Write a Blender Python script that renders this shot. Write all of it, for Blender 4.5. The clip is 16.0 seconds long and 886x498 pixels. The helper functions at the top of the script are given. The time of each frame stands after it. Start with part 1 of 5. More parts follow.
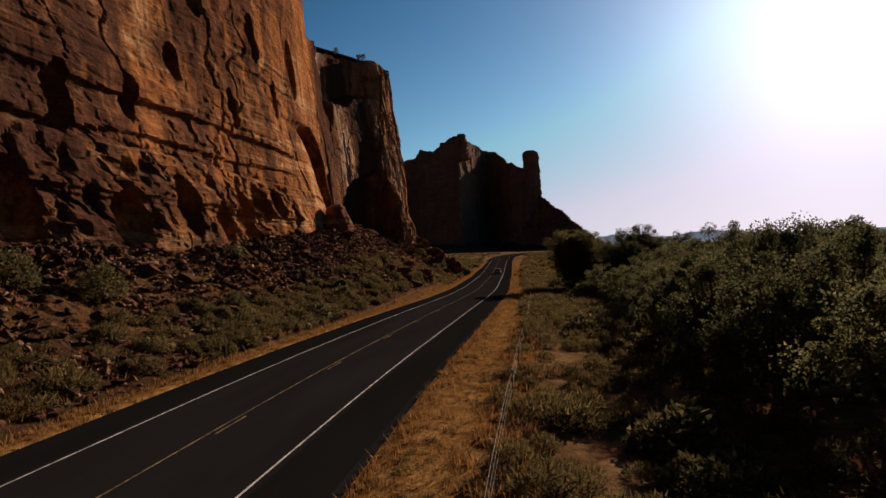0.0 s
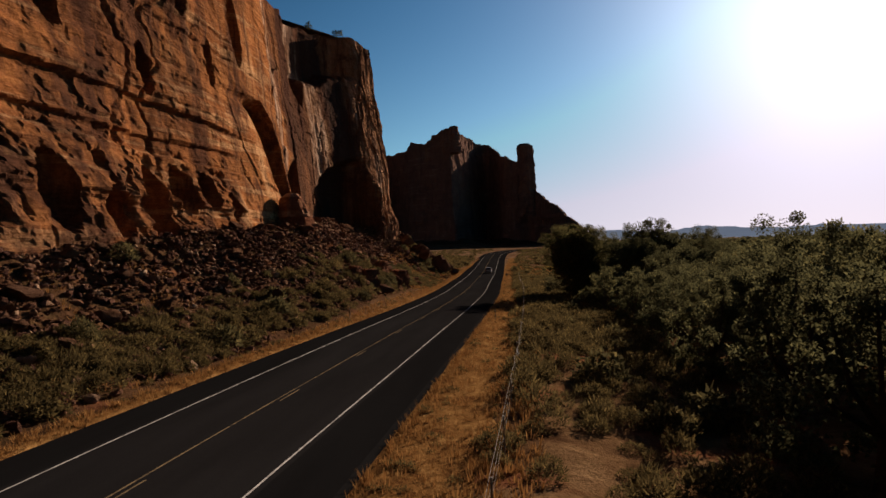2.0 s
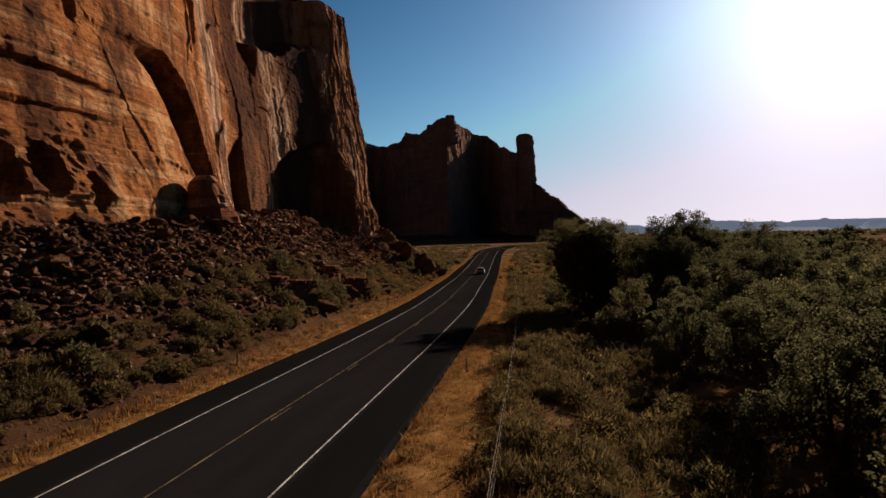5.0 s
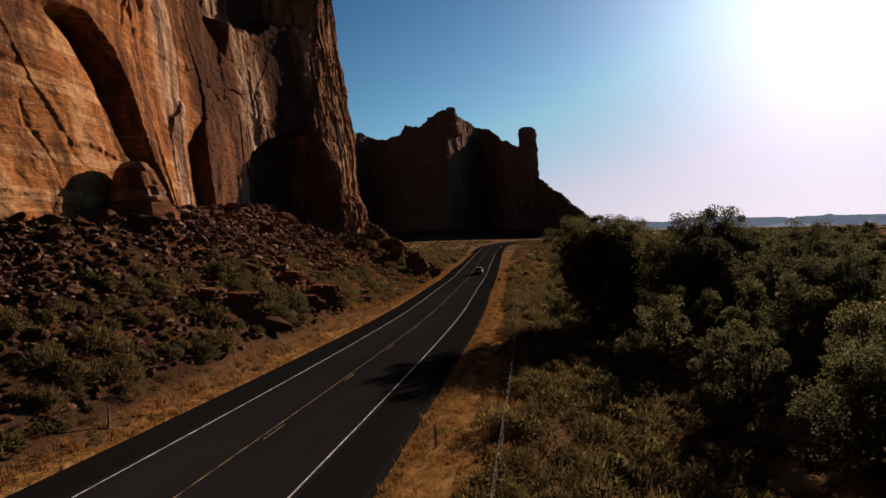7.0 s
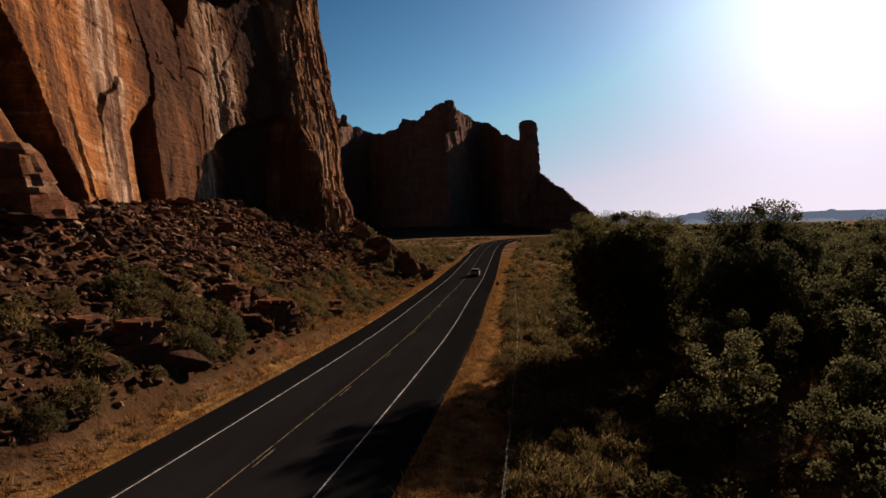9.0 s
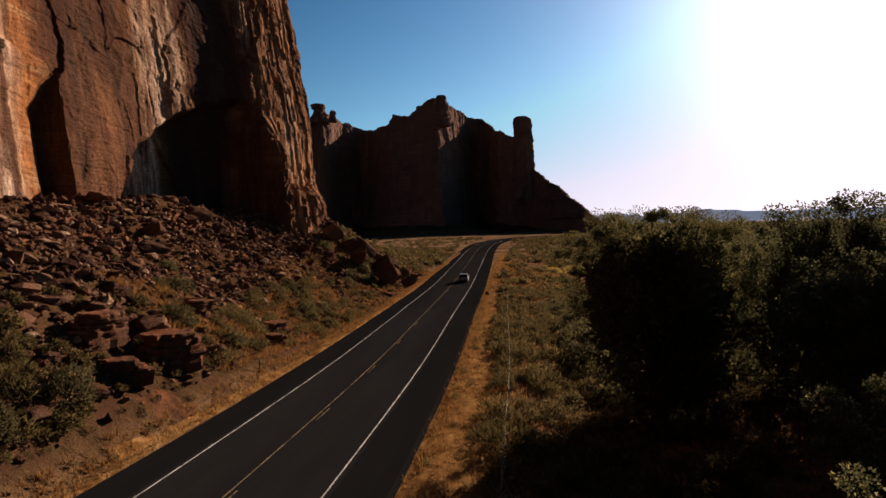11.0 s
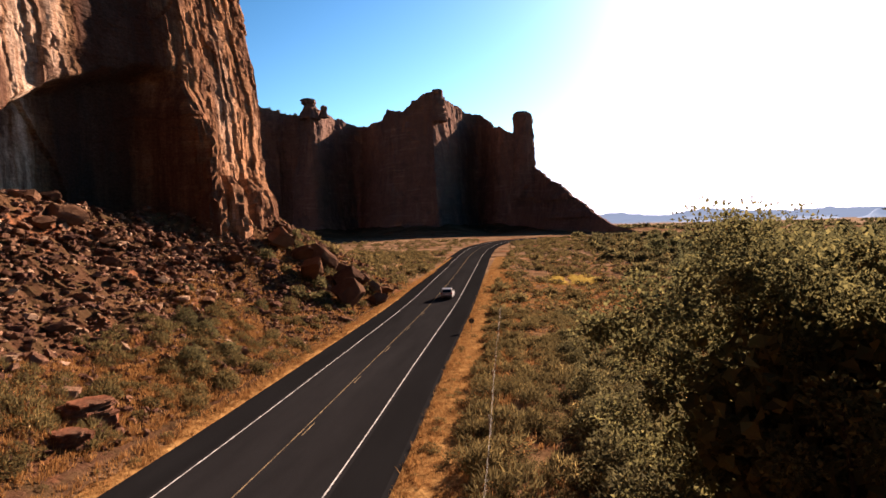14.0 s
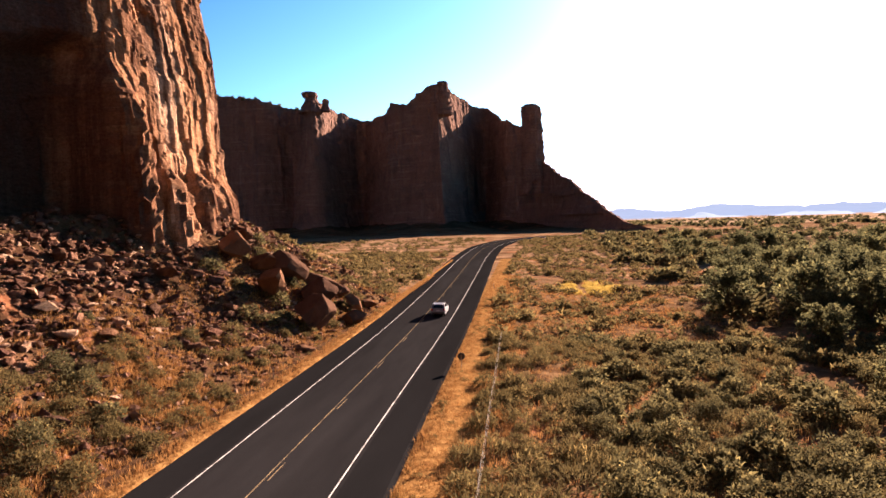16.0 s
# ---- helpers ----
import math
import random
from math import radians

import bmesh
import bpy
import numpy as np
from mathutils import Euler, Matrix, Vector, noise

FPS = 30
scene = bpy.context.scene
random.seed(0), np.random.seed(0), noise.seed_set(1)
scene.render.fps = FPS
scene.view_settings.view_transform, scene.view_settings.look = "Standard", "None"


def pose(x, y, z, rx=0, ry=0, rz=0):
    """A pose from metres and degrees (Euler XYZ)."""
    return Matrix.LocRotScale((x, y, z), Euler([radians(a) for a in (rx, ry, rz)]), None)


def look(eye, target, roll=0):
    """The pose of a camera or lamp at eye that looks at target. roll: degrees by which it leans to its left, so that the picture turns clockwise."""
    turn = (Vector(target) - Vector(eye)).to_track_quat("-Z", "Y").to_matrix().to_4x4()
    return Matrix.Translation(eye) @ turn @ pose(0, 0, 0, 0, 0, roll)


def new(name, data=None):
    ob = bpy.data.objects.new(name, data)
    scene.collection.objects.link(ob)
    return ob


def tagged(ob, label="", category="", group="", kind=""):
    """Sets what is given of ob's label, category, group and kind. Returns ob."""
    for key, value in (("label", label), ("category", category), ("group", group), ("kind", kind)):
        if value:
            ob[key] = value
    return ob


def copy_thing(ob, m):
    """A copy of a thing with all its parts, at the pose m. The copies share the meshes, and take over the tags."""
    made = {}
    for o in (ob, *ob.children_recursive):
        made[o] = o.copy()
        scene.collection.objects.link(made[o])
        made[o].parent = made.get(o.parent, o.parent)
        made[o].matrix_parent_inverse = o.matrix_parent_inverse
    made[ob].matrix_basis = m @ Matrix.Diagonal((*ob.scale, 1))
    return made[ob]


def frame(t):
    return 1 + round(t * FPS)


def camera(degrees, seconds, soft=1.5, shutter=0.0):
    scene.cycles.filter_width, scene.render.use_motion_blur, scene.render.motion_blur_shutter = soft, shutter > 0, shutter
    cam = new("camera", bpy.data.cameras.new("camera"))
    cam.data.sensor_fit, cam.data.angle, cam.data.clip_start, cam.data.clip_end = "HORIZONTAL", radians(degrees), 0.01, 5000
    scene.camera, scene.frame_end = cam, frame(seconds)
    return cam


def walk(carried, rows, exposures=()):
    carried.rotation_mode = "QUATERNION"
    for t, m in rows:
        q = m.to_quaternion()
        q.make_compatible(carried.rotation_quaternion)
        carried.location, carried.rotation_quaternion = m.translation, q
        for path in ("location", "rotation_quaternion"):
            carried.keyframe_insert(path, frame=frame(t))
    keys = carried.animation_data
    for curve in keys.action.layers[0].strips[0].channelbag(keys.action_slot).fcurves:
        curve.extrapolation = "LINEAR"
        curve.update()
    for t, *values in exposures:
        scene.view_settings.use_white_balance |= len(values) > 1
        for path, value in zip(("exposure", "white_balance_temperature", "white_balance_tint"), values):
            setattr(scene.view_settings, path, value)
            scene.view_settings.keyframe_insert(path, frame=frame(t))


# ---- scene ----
cam = camera(68.7, 16.0)
METRES, EYE, TILT, LEAN, TURN = 127.0, 7.6, 0.0, 0.0, 7.7
ROWS = [
    (0.0, 0.0, 0.0, 0.0, -0.0, -0.11, 1.65),
    (0.5, 0.0053, 0.038, 0.0006, -0.16, -0.21, 1.62),
    (1.0, 0.0102, 0.073, 0.001, -0.32, -0.29, 1.6),
    (1.5, 0.0154, 0.1081, 0.0015, -0.42, -0.37, 1.61),
    (2.0, 0.0207, 0.1454, 0.002, -0.49, -0.52, 1.58),
    (2.5, 0.026, 0.1798, 0.0025, -0.54, -0.62, 1.59),
    (3.0, 0.0315, 0.2153, 0.0028, -0.56, -0.88, 1.56),
    (3.5, 0.0367, 0.2485, 0.0031, -0.51, -0.85, 1.53),
    (4.0, 0.0421, 0.2818, 0.0046, -0.59, -0.79, 1.52),
    (6.5, 0.0631, 0.413, 0.0089, -0.25, -1.58, 1.37),
    (7.0, 0.0666, 0.4395, 0.0105, -0.28, -1.52, 1.32),
    (7.5, 0.0697, 0.4651, 0.0118, -0.31, -1.62, 1.31),
    (8.0, 0.0733, 0.4943, 0.0129, -0.3, -1.55, 1.35),
    (8.5, 0.0767, 0.521, 0.0134, -0.25, -1.87, 1.34),
    (9.0, 0.0801, 0.5488, 0.0137, -0.23, -1.9, 1.37),
    (11.5, 0.1009, 0.7029, 0.0161, -0.79, -2.04, 1.53),
    (12.0, 0.1061, 0.7361, 0.0168, -0.78, -2.02, 1.58),
    (12.5, 0.1111, 0.7667, 0.0172, -0.76, -2.08, 1.56),
    (13.0, 0.1164, 0.7992, 0.0176, -0.74, -2.1, 1.59),
    (13.5, 0.1213, 0.8296, 0.0182, -0.72, -2.09, 1.58),
    (14.0, 0.126, 0.8598, 0.0186, -0.63, -2.04, 1.58),
    (14.5, 0.1312, 0.8932, 0.0204, -0.48, -1.91, 1.64),
    (15.0, 0.1363, 0.9257, 0.0227, -0.26, -1.8, 1.69),
    (15.5, 0.1413, 0.9591, 0.0237, -0.06, -2.08, 1.68),
    (16.0, 0.1458, 0.9888, 0.0251, 0.15, -2.38, 1.69),
]
walk(cam, [(t, pose(0, 0, EYE, TILT, LEAN, TURN) @ pose(METRES * x, METRES * y, METRES * z, 90 + pitch, roll, yaw)) for t, x, y, z, yaw, pitch, roll in ROWS],
     exposures=[(0.0, 0.74, 6500, 17.5), (4.0, 0.74, 6500, 17.5), (9.0, 0.74, 6500, 18), (11.5, 1.25, 6500, 20), (13.0, 1.92, 6500, 23), (14.5, 2.53, 6500, 26), (16.0, 2.95, 6500, 28)])

# ---- light, sky and exposure ----
SUN_AZ, SUN_EL = radians(24.8), radians(17.2)
SUN_DIR = Vector((math.sin(SUN_AZ) * math.cos(SUN_EL), math.cos(SUN_AZ) * math.cos(SUN_EL), math.sin(SUN_EL)))
world = bpy.data.worlds.new("sky")
scene.world = world
world.use_nodes = True
wt = world.node_tree
sky = wt.nodes.new("ShaderNodeTexSky")
sky.sky_type, sky.sun_disc = "NISHITA", False
sky.sun_elevation, sky.sun_rotation = SUN_EL, SUN_AZ
sky.altitude, sky.air_density, sky.dust_density, sky.ozone_density = 1300.0, 1.0, 0.5, 3.5
deep = wt.nodes.new("ShaderNodeGamma")
deep.inputs["Gamma"].default_value = 1.50
wt.nodes["Background"].inputs["Strength"].default_value = 0.0146
wt.links.new(sky.outputs[0], deep.inputs[0])
tint = wt.nodes.new("ShaderNodeMix")
tint.data_type, tint.blend_type = "RGBA", "MULTIPLY"
tint.inputs[0].default_value = 1.0
tint.inputs[7].default_value = (0.58, 1.26, 1.02, 1)
wt.links.new(deep.outputs[0], tint.inputs[6])
# thin dust round the sun: a white aureole
way = wt.nodes.new("ShaderNodeTexCoord")
toward = wt.nodes.new("ShaderNodeVectorMath")
toward.operation = "DOT_PRODUCT"
toward.inputs[1].default_value = SUN_DIR
wt.links.new(way.outputs["Generated"], toward.inputs[0])
# dust evens out the bright part of the sky round the sun
even = wt.nodes.new("ShaderNodeMix")
even.data_type, even.blend_type = "RGBA", "DARKEN"
even.inputs[0].default_value = 1.0
even.inputs[7].default_value = (13.5, 17.0, 22.0, 1)
wt.links.new(tint.outputs[2], even.inputs[6])


def sky_math(kind, a, b):
    n = wt.nodes.new("ShaderNodeMath")
    n.operation = kind
    for socket, v in zip(n.inputs, (a, b)):
        if isinstance(v, (int, float)):
            socket.default_value = v
        else:
            wt.links.new(v, socket)
    return n.outputs[0]


# dust scatters forwards: the sky is deeper on the side away from the sun
ahead = sky_math("MULTIPLY_ADD", toward.outputs["Value"], 0.5)
ahead.node.inputs[2].default_value = 0.5
gain = sky_math("MULTIPLY_ADD", sky_math("POWER", ahead, 2.0), 1.02)
gain.node.inputs[2].default_value = 0.18
scattered = wt.nodes.new("ShaderNodeVectorMath")
scattered.operation = "SCALE"
wt.links.new(even.outputs[2], scattered.inputs[0])
wt.links.new(gain, scattered.inputs["Scale"])
# pale rosy haze low in the sky below the sun
up = wt.nodes.new("ShaderNodeSeparateXYZ")
wt.links.new(way.outputs["Generated"], up.inputs[0])
low_sky = sky_math("EXPONENT", sky_math("MULTIPLY", sky_math("ABSOLUTE", up.outputs["Z"], 0.0), -8.5), 0.0)
murk = sky_math("MULTIPLY", sky_math("MULTIPLY", low_sky, sky_math("POWER", ahead, 8.0)), 1.0)
rosy = wt.nodes.new("ShaderNodeMix")
rosy.data_type = "RGBA"
rosy.inputs[7].default_value = (35.0, 32.5, 33.5, 1)
wt.links.new(murk, rosy.inputs[0])
wt.links.new(scattered.outputs[0], rosy.inputs[6])
total = rosy.outputs[2]
for power, amount, colour in ((20.0, 11.0, (1.0, 0.68, 0.78)), (60.0, 26.0, (1.0, 0.92, 0.95))):
    lobe = wt.nodes.new("ShaderNodeMath")
    lobe.operation, lobe.use_clamp = "POWER", True
    wt.links.new(toward.outputs["Value"], lobe.inputs[0])
    lobe.inputs[1].default_value = power
    add = wt.nodes.new("ShaderNodeMix")
    add.data_type, add.blend_type = "RGBA", "ADD"
    add.inputs[7].default_value = tuple(c * amount for c in colour) + (1,)
    wt.links.new(lobe.outputs[0], add.inputs[0])
    wt.links.new(total, add.inputs[6])
    total = add.outputs[2]
wt.links.new(total, wt.nodes["Background"].inputs["Color"])
sun = new("sun", bpy.data.lights.new("sun", "SUN"))
sun.data.energy, sun.data.angle, sun.data.color = 5.0, radians(0.6), (1.0, 0.79, 0.57)
sun.matrix_world = look(SUN_DIR * 300, (0, 0, 0))


# ---- small tools ----
def _hash(ix, iy, iz, k):
    h = (ix * 374761393 + iy * 668265263 + iz * 2147483647 + k * 1274126177) & 0xFFFFFFFF
    h = ((h ^ (h >> 13)) * 1274126177) & 0xFFFFFFFF
    return ((h ^ (h >> 16)) & 0xFFFF) / 32767.5 - 1.0


def vnoise(x, y, z, seed=0):
    """Smooth gradient noise, about -1 to 1."""
    x, y, z = np.broadcast_arrays(np.asarray(x, float), np.asarray(y, float), np.asarray(z, float))
    ix, iy, iz = np.floor(x).astype(np.int64), np.floor(y).astype(np.int64), np.floor(z).astype(np.int64)
    fx, fy, fz = x - ix, y - iy, z - iz
    u, v, w = (f * f * f * (f * (f * 6 - 15) + 10) for f in (fx, fy, fz))
    out = np.zeros(x.shape)
    for dx in (0, 1):
        for dy in (0, 1):
            for dz in (0, 1):
                g = (_hash(ix + dx, iy + dy, iz + dz, seed * 3 + 1) * (fx - dx) + _hash(ix + dx, iy + dy, iz + dz, seed * 3 + 2) * (fy - dy)
                     + _hash(ix + dx, iy + dy, iz + dz, seed * 3 + 3) * (fz - dz))
                out += g * (u if dx else 1 - u) * (v if dy else 1 - v) * (w if dz else 1 - w)
    return out * 1.3


def fbm(x, y, z, octaves=4, seed=0):
    total, amp = 0.0, 1.0
    for k in range(octaves):
        total = total + amp * vnoise(x * 2 ** k, y * 2 ** k, z * 2 ** k, seed + k)
        amp *= 0.5
    return total


def ridge(x, y, z, octaves=3, seed=0):
    total, amp = 0.0, 1.0
    for k in range(octaves):
        total = total + amp * (1 - 2 * np.abs(vnoise(x * 2 ** k, y * 2 ** k, z * 2 ** k, seed + k)))
        amp *= 0.5
    return total


def smooth(a, b, x):
    t = np.clip((np.asarray(x, float) - a) / (b - a), 0, 1)
    return t * t * (3 - 2 * t)


def spline(points, step):
    """A smooth line through points, sampled about every step metres."""
    p = np.array(points, float)
    p = np.vstack([2 * p[0] - p[1], p, 2 * p[-1] - p[-2]])
    out = []
    for i in range(1, len(p) - 2):
        n = max(1, int(np.linalg.norm(p[i + 1] - p[i]) / step))
        t = np.arange(n)[:, None] / n
        out.append(0.5 * (2 * p[i] + (p[i + 1] - p[i - 1]) * t + (2 * p[i - 1] - 5 * p[i] + 4 * p[i + 1] - p[i + 2]) * t ** 2
                          + (3 * p[i] - p[i - 1] - 3 * p[i + 1] + p[i + 2]) * t ** 3))
    out.append(p[-2][None])
    return np.vstack(out)


def mesh(name, verts, faces, material, shade=False):
    """A mesh from arrays; faces is an (n, 3) or (n, 4) array, or a list of such."""
    faces = faces if isinstance(faces, list) else [faces]
    faces = [np.asarray(f, np.int32) for f in faces if len(f)]
    me = bpy.data.meshes.new(name)
    verts = np.asarray(verts, np.float32)
    loops = np.concatenate([f.ravel() for f in faces])
    counts = np.concatenate([np.full(len(f), f.shape[1], np.int32) for f in faces])
    me.vertices.add(len(verts))
    me.vertices.foreach_set("co", verts.ravel())
    me.loops.add(len(loops))
    me.loops.foreach_set("vertex_index", loops)
    me.polygons.add(len(counts))
    me.polygons.foreach_set("loop_start", np.concatenate([[0], np.cumsum(counts)[:-1]]).astype(np.int32))
    me.polygons.foreach_set("use_smooth", np.full(len(counts), shade))
    me.update(calc_edges=True)
    me.materials.append(material)
    return me


def grid_faces(rows, cols, flip=False):
    a = (np.arange(rows - 1)[:, None] * cols + np.arange(cols - 1)[None]).ravel()
    f = np.stack([a, a + 1, a + cols + 1, a + cols], 1)
    return f[:, ::-1] if flip else f


def part(name, bm, material, parent, label=""):
    """One mesh object from a bmesh (or a ready mesh) under a thing or a part."""
    if isinstance(bm, bmesh.types.BMesh):
        me = bpy.data.meshes.new(name)
        bm.to_mesh(me)
        bm.free()
        me.materials.append(material)
    else:
        me = bm
    ob = new(name, me)
    ob.parent = parent
    if label:
        ob["label"] = label
    return ob


# ---- materials ----
def material(name, rough=0.9):
    m = bpy.data.materials.new(name)
    m.use_nodes = True
    b = m.node_tree.nodes["Principled BSDF"]
    b.inputs["Roughness"].default_value = rough
    b.inputs["Specular IOR Level"].default_value = 0.0
    return m, m.node_tree, b


def node(t, kind, **values):
    n = t.nodes.new(kind)
    for key, v in values.items():
        n.inputs[key.replace("_", " ")].default_value = v
    return n


def noise_at(t, scale, stretch=(1, 1, 1), detail=5.0, rough=0.6):
    co = t.nodes.new("ShaderNodeTexCoord")
    mp = t.nodes.new("ShaderNodeMapping")
    mp.inputs["Scale"].default_value = stretch
    nz = node(t, "ShaderNodeTexNoise", Scale=scale, Detail=detail, Roughness=rough)
    t.links.new(co.outputs["Object"], mp.inputs["Vector"])
    t.links.new(mp.outputs[0], nz.inputs["Vector"])
    return nz.outputs["Fac"]


def ramp(t, source, stops):
    r = t.nodes.new("ShaderNodeValToRGB")
    e = r.color_ramp.elements
    while len(e) < len(stops):
        e.new(0.5)
    for el, (pos, col) in zip(e, stops):
        el.position, el.color = pos, (*col, 1) if len(col) == 3 else col
    t.links.new(source, r.inputs["Fac"])
    return r.outputs["Color"]


def blend(t, fac, a, b, kind="MIX"):
    n = t.nodes.new("ShaderNodeMix")
    n.data_type, n.blend_type = "RGBA", kind
    for sock, v in (("Factor", fac), ("A", a), ("B", b)):
        s = [i for i in n.inputs if i.name == sock and (i.type == "RGBA" or (sock == "Factor" and i.type == "VALUE"))][0]
        if isinstance(v, (int, float)):
            s.default_value = v
        elif isinstance(v, tuple):
            s.default_value = (*v, 1)
        else:
            t.links.new(v, s)
    return [o for o in n.outputs if o.type == "RGBA"][0]


def bump(t, b, source, distance, strength=1.0, normal=None):
    n = node(t, "ShaderNodeBump", Distance=distance, Strength=strength)
    t.links.new(source, n.inputs["Height"])
    if normal:
        t.links.new(normal, n.inputs["Normal"])
    t.links.new(n.outputs[0], b.inputs["Normal"])
    return n.outputs[0]


def blocks_at(t, scale, stretch):
    co = t.nodes.new("ShaderNodeTexCoord")
    mp = t.nodes.new("ShaderNodeMapping")
    mp.inputs["Scale"].default_value = stretch
    vo = node(t, "ShaderNodeTexVoronoi", Scale=scale)
    vo.distance = "CHEBYCHEV"
    t.links.new(co.outputs["Object"], mp.inputs["Vector"])
    t.links.new(mp.outputs[0], vo.inputs["Vector"])
    return vo.outputs["Distance"]


def rock_material(name, warm, red, pale, varnish, streak=0.85, relief=1.0, drift=None):
    m, t, b = material(name, 0.92)
    strata = noise_at(t, 1.0, (0.025, 0.025, 0.55), 8.0, 0.7)
    col = ramp(t, strata, [(0.30, red), (0.44, warm), (0.54, red), (0.60, pale), (0.70, warm)])
    blot = noise_at(t, 0.11, (1, 1, 0.8), 6.0, 0.65)
    col = blend(t, ramp(t, blot, [(0.42, (0, 0, 0)), (0.62, (0.6, 0.6, 0.6))]), col, red)
    bleach = noise_at(t, 1.0, (0.30, 0.30, 0.02), 5.0, 0.6)
    col = blend(t, ramp(t, bleach, [(0.57, (0, 0, 0)), (0.67, (0.7, 0.7, 0.7))]), col, pale)
    if drift:
        # the wall pales to buff along its length
        co = t.nodes.new("ShaderNodeTexCoord")
        sp = t.nodes.new("ShaderNodeSeparateXYZ")
        mr = node(t, "ShaderNodeMapRange")
        mr.inputs[1].default_value, mr.inputs[2].default_value = drift
        t.links.new(co.outputs["Object"], sp.inputs[0])
        t.links.new(sp.outputs["Y"], mr.inputs[0])
        buff = blend(t, ramp(t, noise_at(t, 1.0, (0.13, 0.13, 0.03), 7.0, 0.68), [(0.48, (0, 0, 0)), (0.62, (1, 1, 1))]), (0.37, 0.20, 0.115), (0.72, 0.49, 0.34))
        part_ = node(t, "ShaderNodeMath")
        part_.operation = "MULTIPLY"
        part_.inputs[1].default_value = 0.82
        t.links.new(mr.outputs[0], part_.inputs[0])
        col = blend(t, part_.outputs[0], col, buff)

        def stretch_of(rise, fall):
            """One along a stretch of the wall, fading out at both ends."""
            ends = []
            for a, b in (rise, fall):
                e = node(t, "ShaderNodeMapRange")
                e.inputs[1].default_value, e.inputs[2].default_value = a, b
                t.links.new(sp.outputs["Y"], e.inputs[0])
                ends.append(e.outputs[0])
            both_ = node(t, "ShaderNodeMath")
            both_.operation = "MULTIPLY"
            t.links.new(ends[0], both_.inputs[0])
            t.links.new(ends[1], both_.inputs[1])
            return both_.outputs[0]

        # a brown-stained stretch, then a bleached rib, and a pale chute in the orange wall
        brown = blend(t, ramp(t, noise_at(t, 1.0, (0.2, 0.2, 0.05), 7.0, 0.7), [(0.40, (0, 0, 0)), (0.62, (1, 1, 1))]), (0.085, 0.050, 0.036), (0.22, 0.103, 0.053))
        col = blend(t, stretch_of((143.0, 150.0), (170.0, 165.0)), col, brown)
        pale_rock = blend(t, ramp(t, noise_at(t, 1.0, (0.5, 0.5, 0.06), 7.0, 0.7), [(0.42, (0, 0, 0)), (0.60, (1, 1, 1))]), (0.34, 0.19, 0.11), (0.74, 0.54, 0.40))
        col = blend(t, stretch_of((165.0, 169.0), (178.0, 175.0)), col, pale_rock)
        # the bay wall's deep shade put into its colour as a near-black stretch
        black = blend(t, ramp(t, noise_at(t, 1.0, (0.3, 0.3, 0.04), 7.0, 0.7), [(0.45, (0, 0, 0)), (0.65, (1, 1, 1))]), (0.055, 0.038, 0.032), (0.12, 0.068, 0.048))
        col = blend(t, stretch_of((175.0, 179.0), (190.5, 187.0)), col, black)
        col = blend(t, stretch_of((132.0, 137.0), (143.0, 139.0)), col, pale_rock)
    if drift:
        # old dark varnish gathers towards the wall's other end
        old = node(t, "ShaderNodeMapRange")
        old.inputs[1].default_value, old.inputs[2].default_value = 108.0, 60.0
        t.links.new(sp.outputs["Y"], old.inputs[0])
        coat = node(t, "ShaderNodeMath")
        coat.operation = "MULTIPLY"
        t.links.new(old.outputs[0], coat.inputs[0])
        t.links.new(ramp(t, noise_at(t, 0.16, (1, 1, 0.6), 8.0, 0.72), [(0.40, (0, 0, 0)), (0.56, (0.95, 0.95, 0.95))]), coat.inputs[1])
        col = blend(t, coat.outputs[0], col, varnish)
    runs = noise_at(t, 1.0, (0.26, 0.26, 0.030), 8.0, 0.7)
    col = blend(t, ramp(t, runs, [(0.46, (0, 0, 0)), (0.58, (streak, streak, streak))]), col, varnish)
    patch = noise_at(t, 0.07, (1, 1, 1.3), 6.0, 0.7)
    col = blend(t, ramp(t, patch, [(0.52, (0, 0, 0)), (0.66, (0.8, 0.8, 0.8))]), col, varnish)
    grain = noise_at(t, 2.6, (1, 1, 1.6), 9.0, 0.8)
    col = blend(t, 0.9, col, ramp(t, grain, [(0.3, (0.30, 0.28, 0.27)), (0.66, (1, 1, 1))]), "MULTIPLY")
    t.links.new(col, b.inputs["Base Color"])
    n1 = bump(t, b, noise_at(t, 0.8, (1, 1, 1.5), 10.0, 0.72), 0.30 * relief, 1.0)
    n2 = bump(t, b, blocks_at(t, 0.55, (1, 1, 0.8)), 0.22 * relief, 0.9, n1)
    n3 = bump(t, b, noise_at(t, 1.0, (0.22, 0.22, 2.4), 6.0, 0.65), 0.26, 1.0, n2)
    bump(t, b, noise_at(t, 5.0, (1, 1, 1.3), 6.0, 0.7), 0.10, 0.9, n3)
    return m


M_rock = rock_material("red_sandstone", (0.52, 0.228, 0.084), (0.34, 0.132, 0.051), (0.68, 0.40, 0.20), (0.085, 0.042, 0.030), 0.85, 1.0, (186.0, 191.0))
# distance haze put into the rock colour: duller and greyer than the near wall
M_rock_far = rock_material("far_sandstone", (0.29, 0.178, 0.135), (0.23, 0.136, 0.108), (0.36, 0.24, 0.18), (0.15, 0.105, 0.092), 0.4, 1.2)


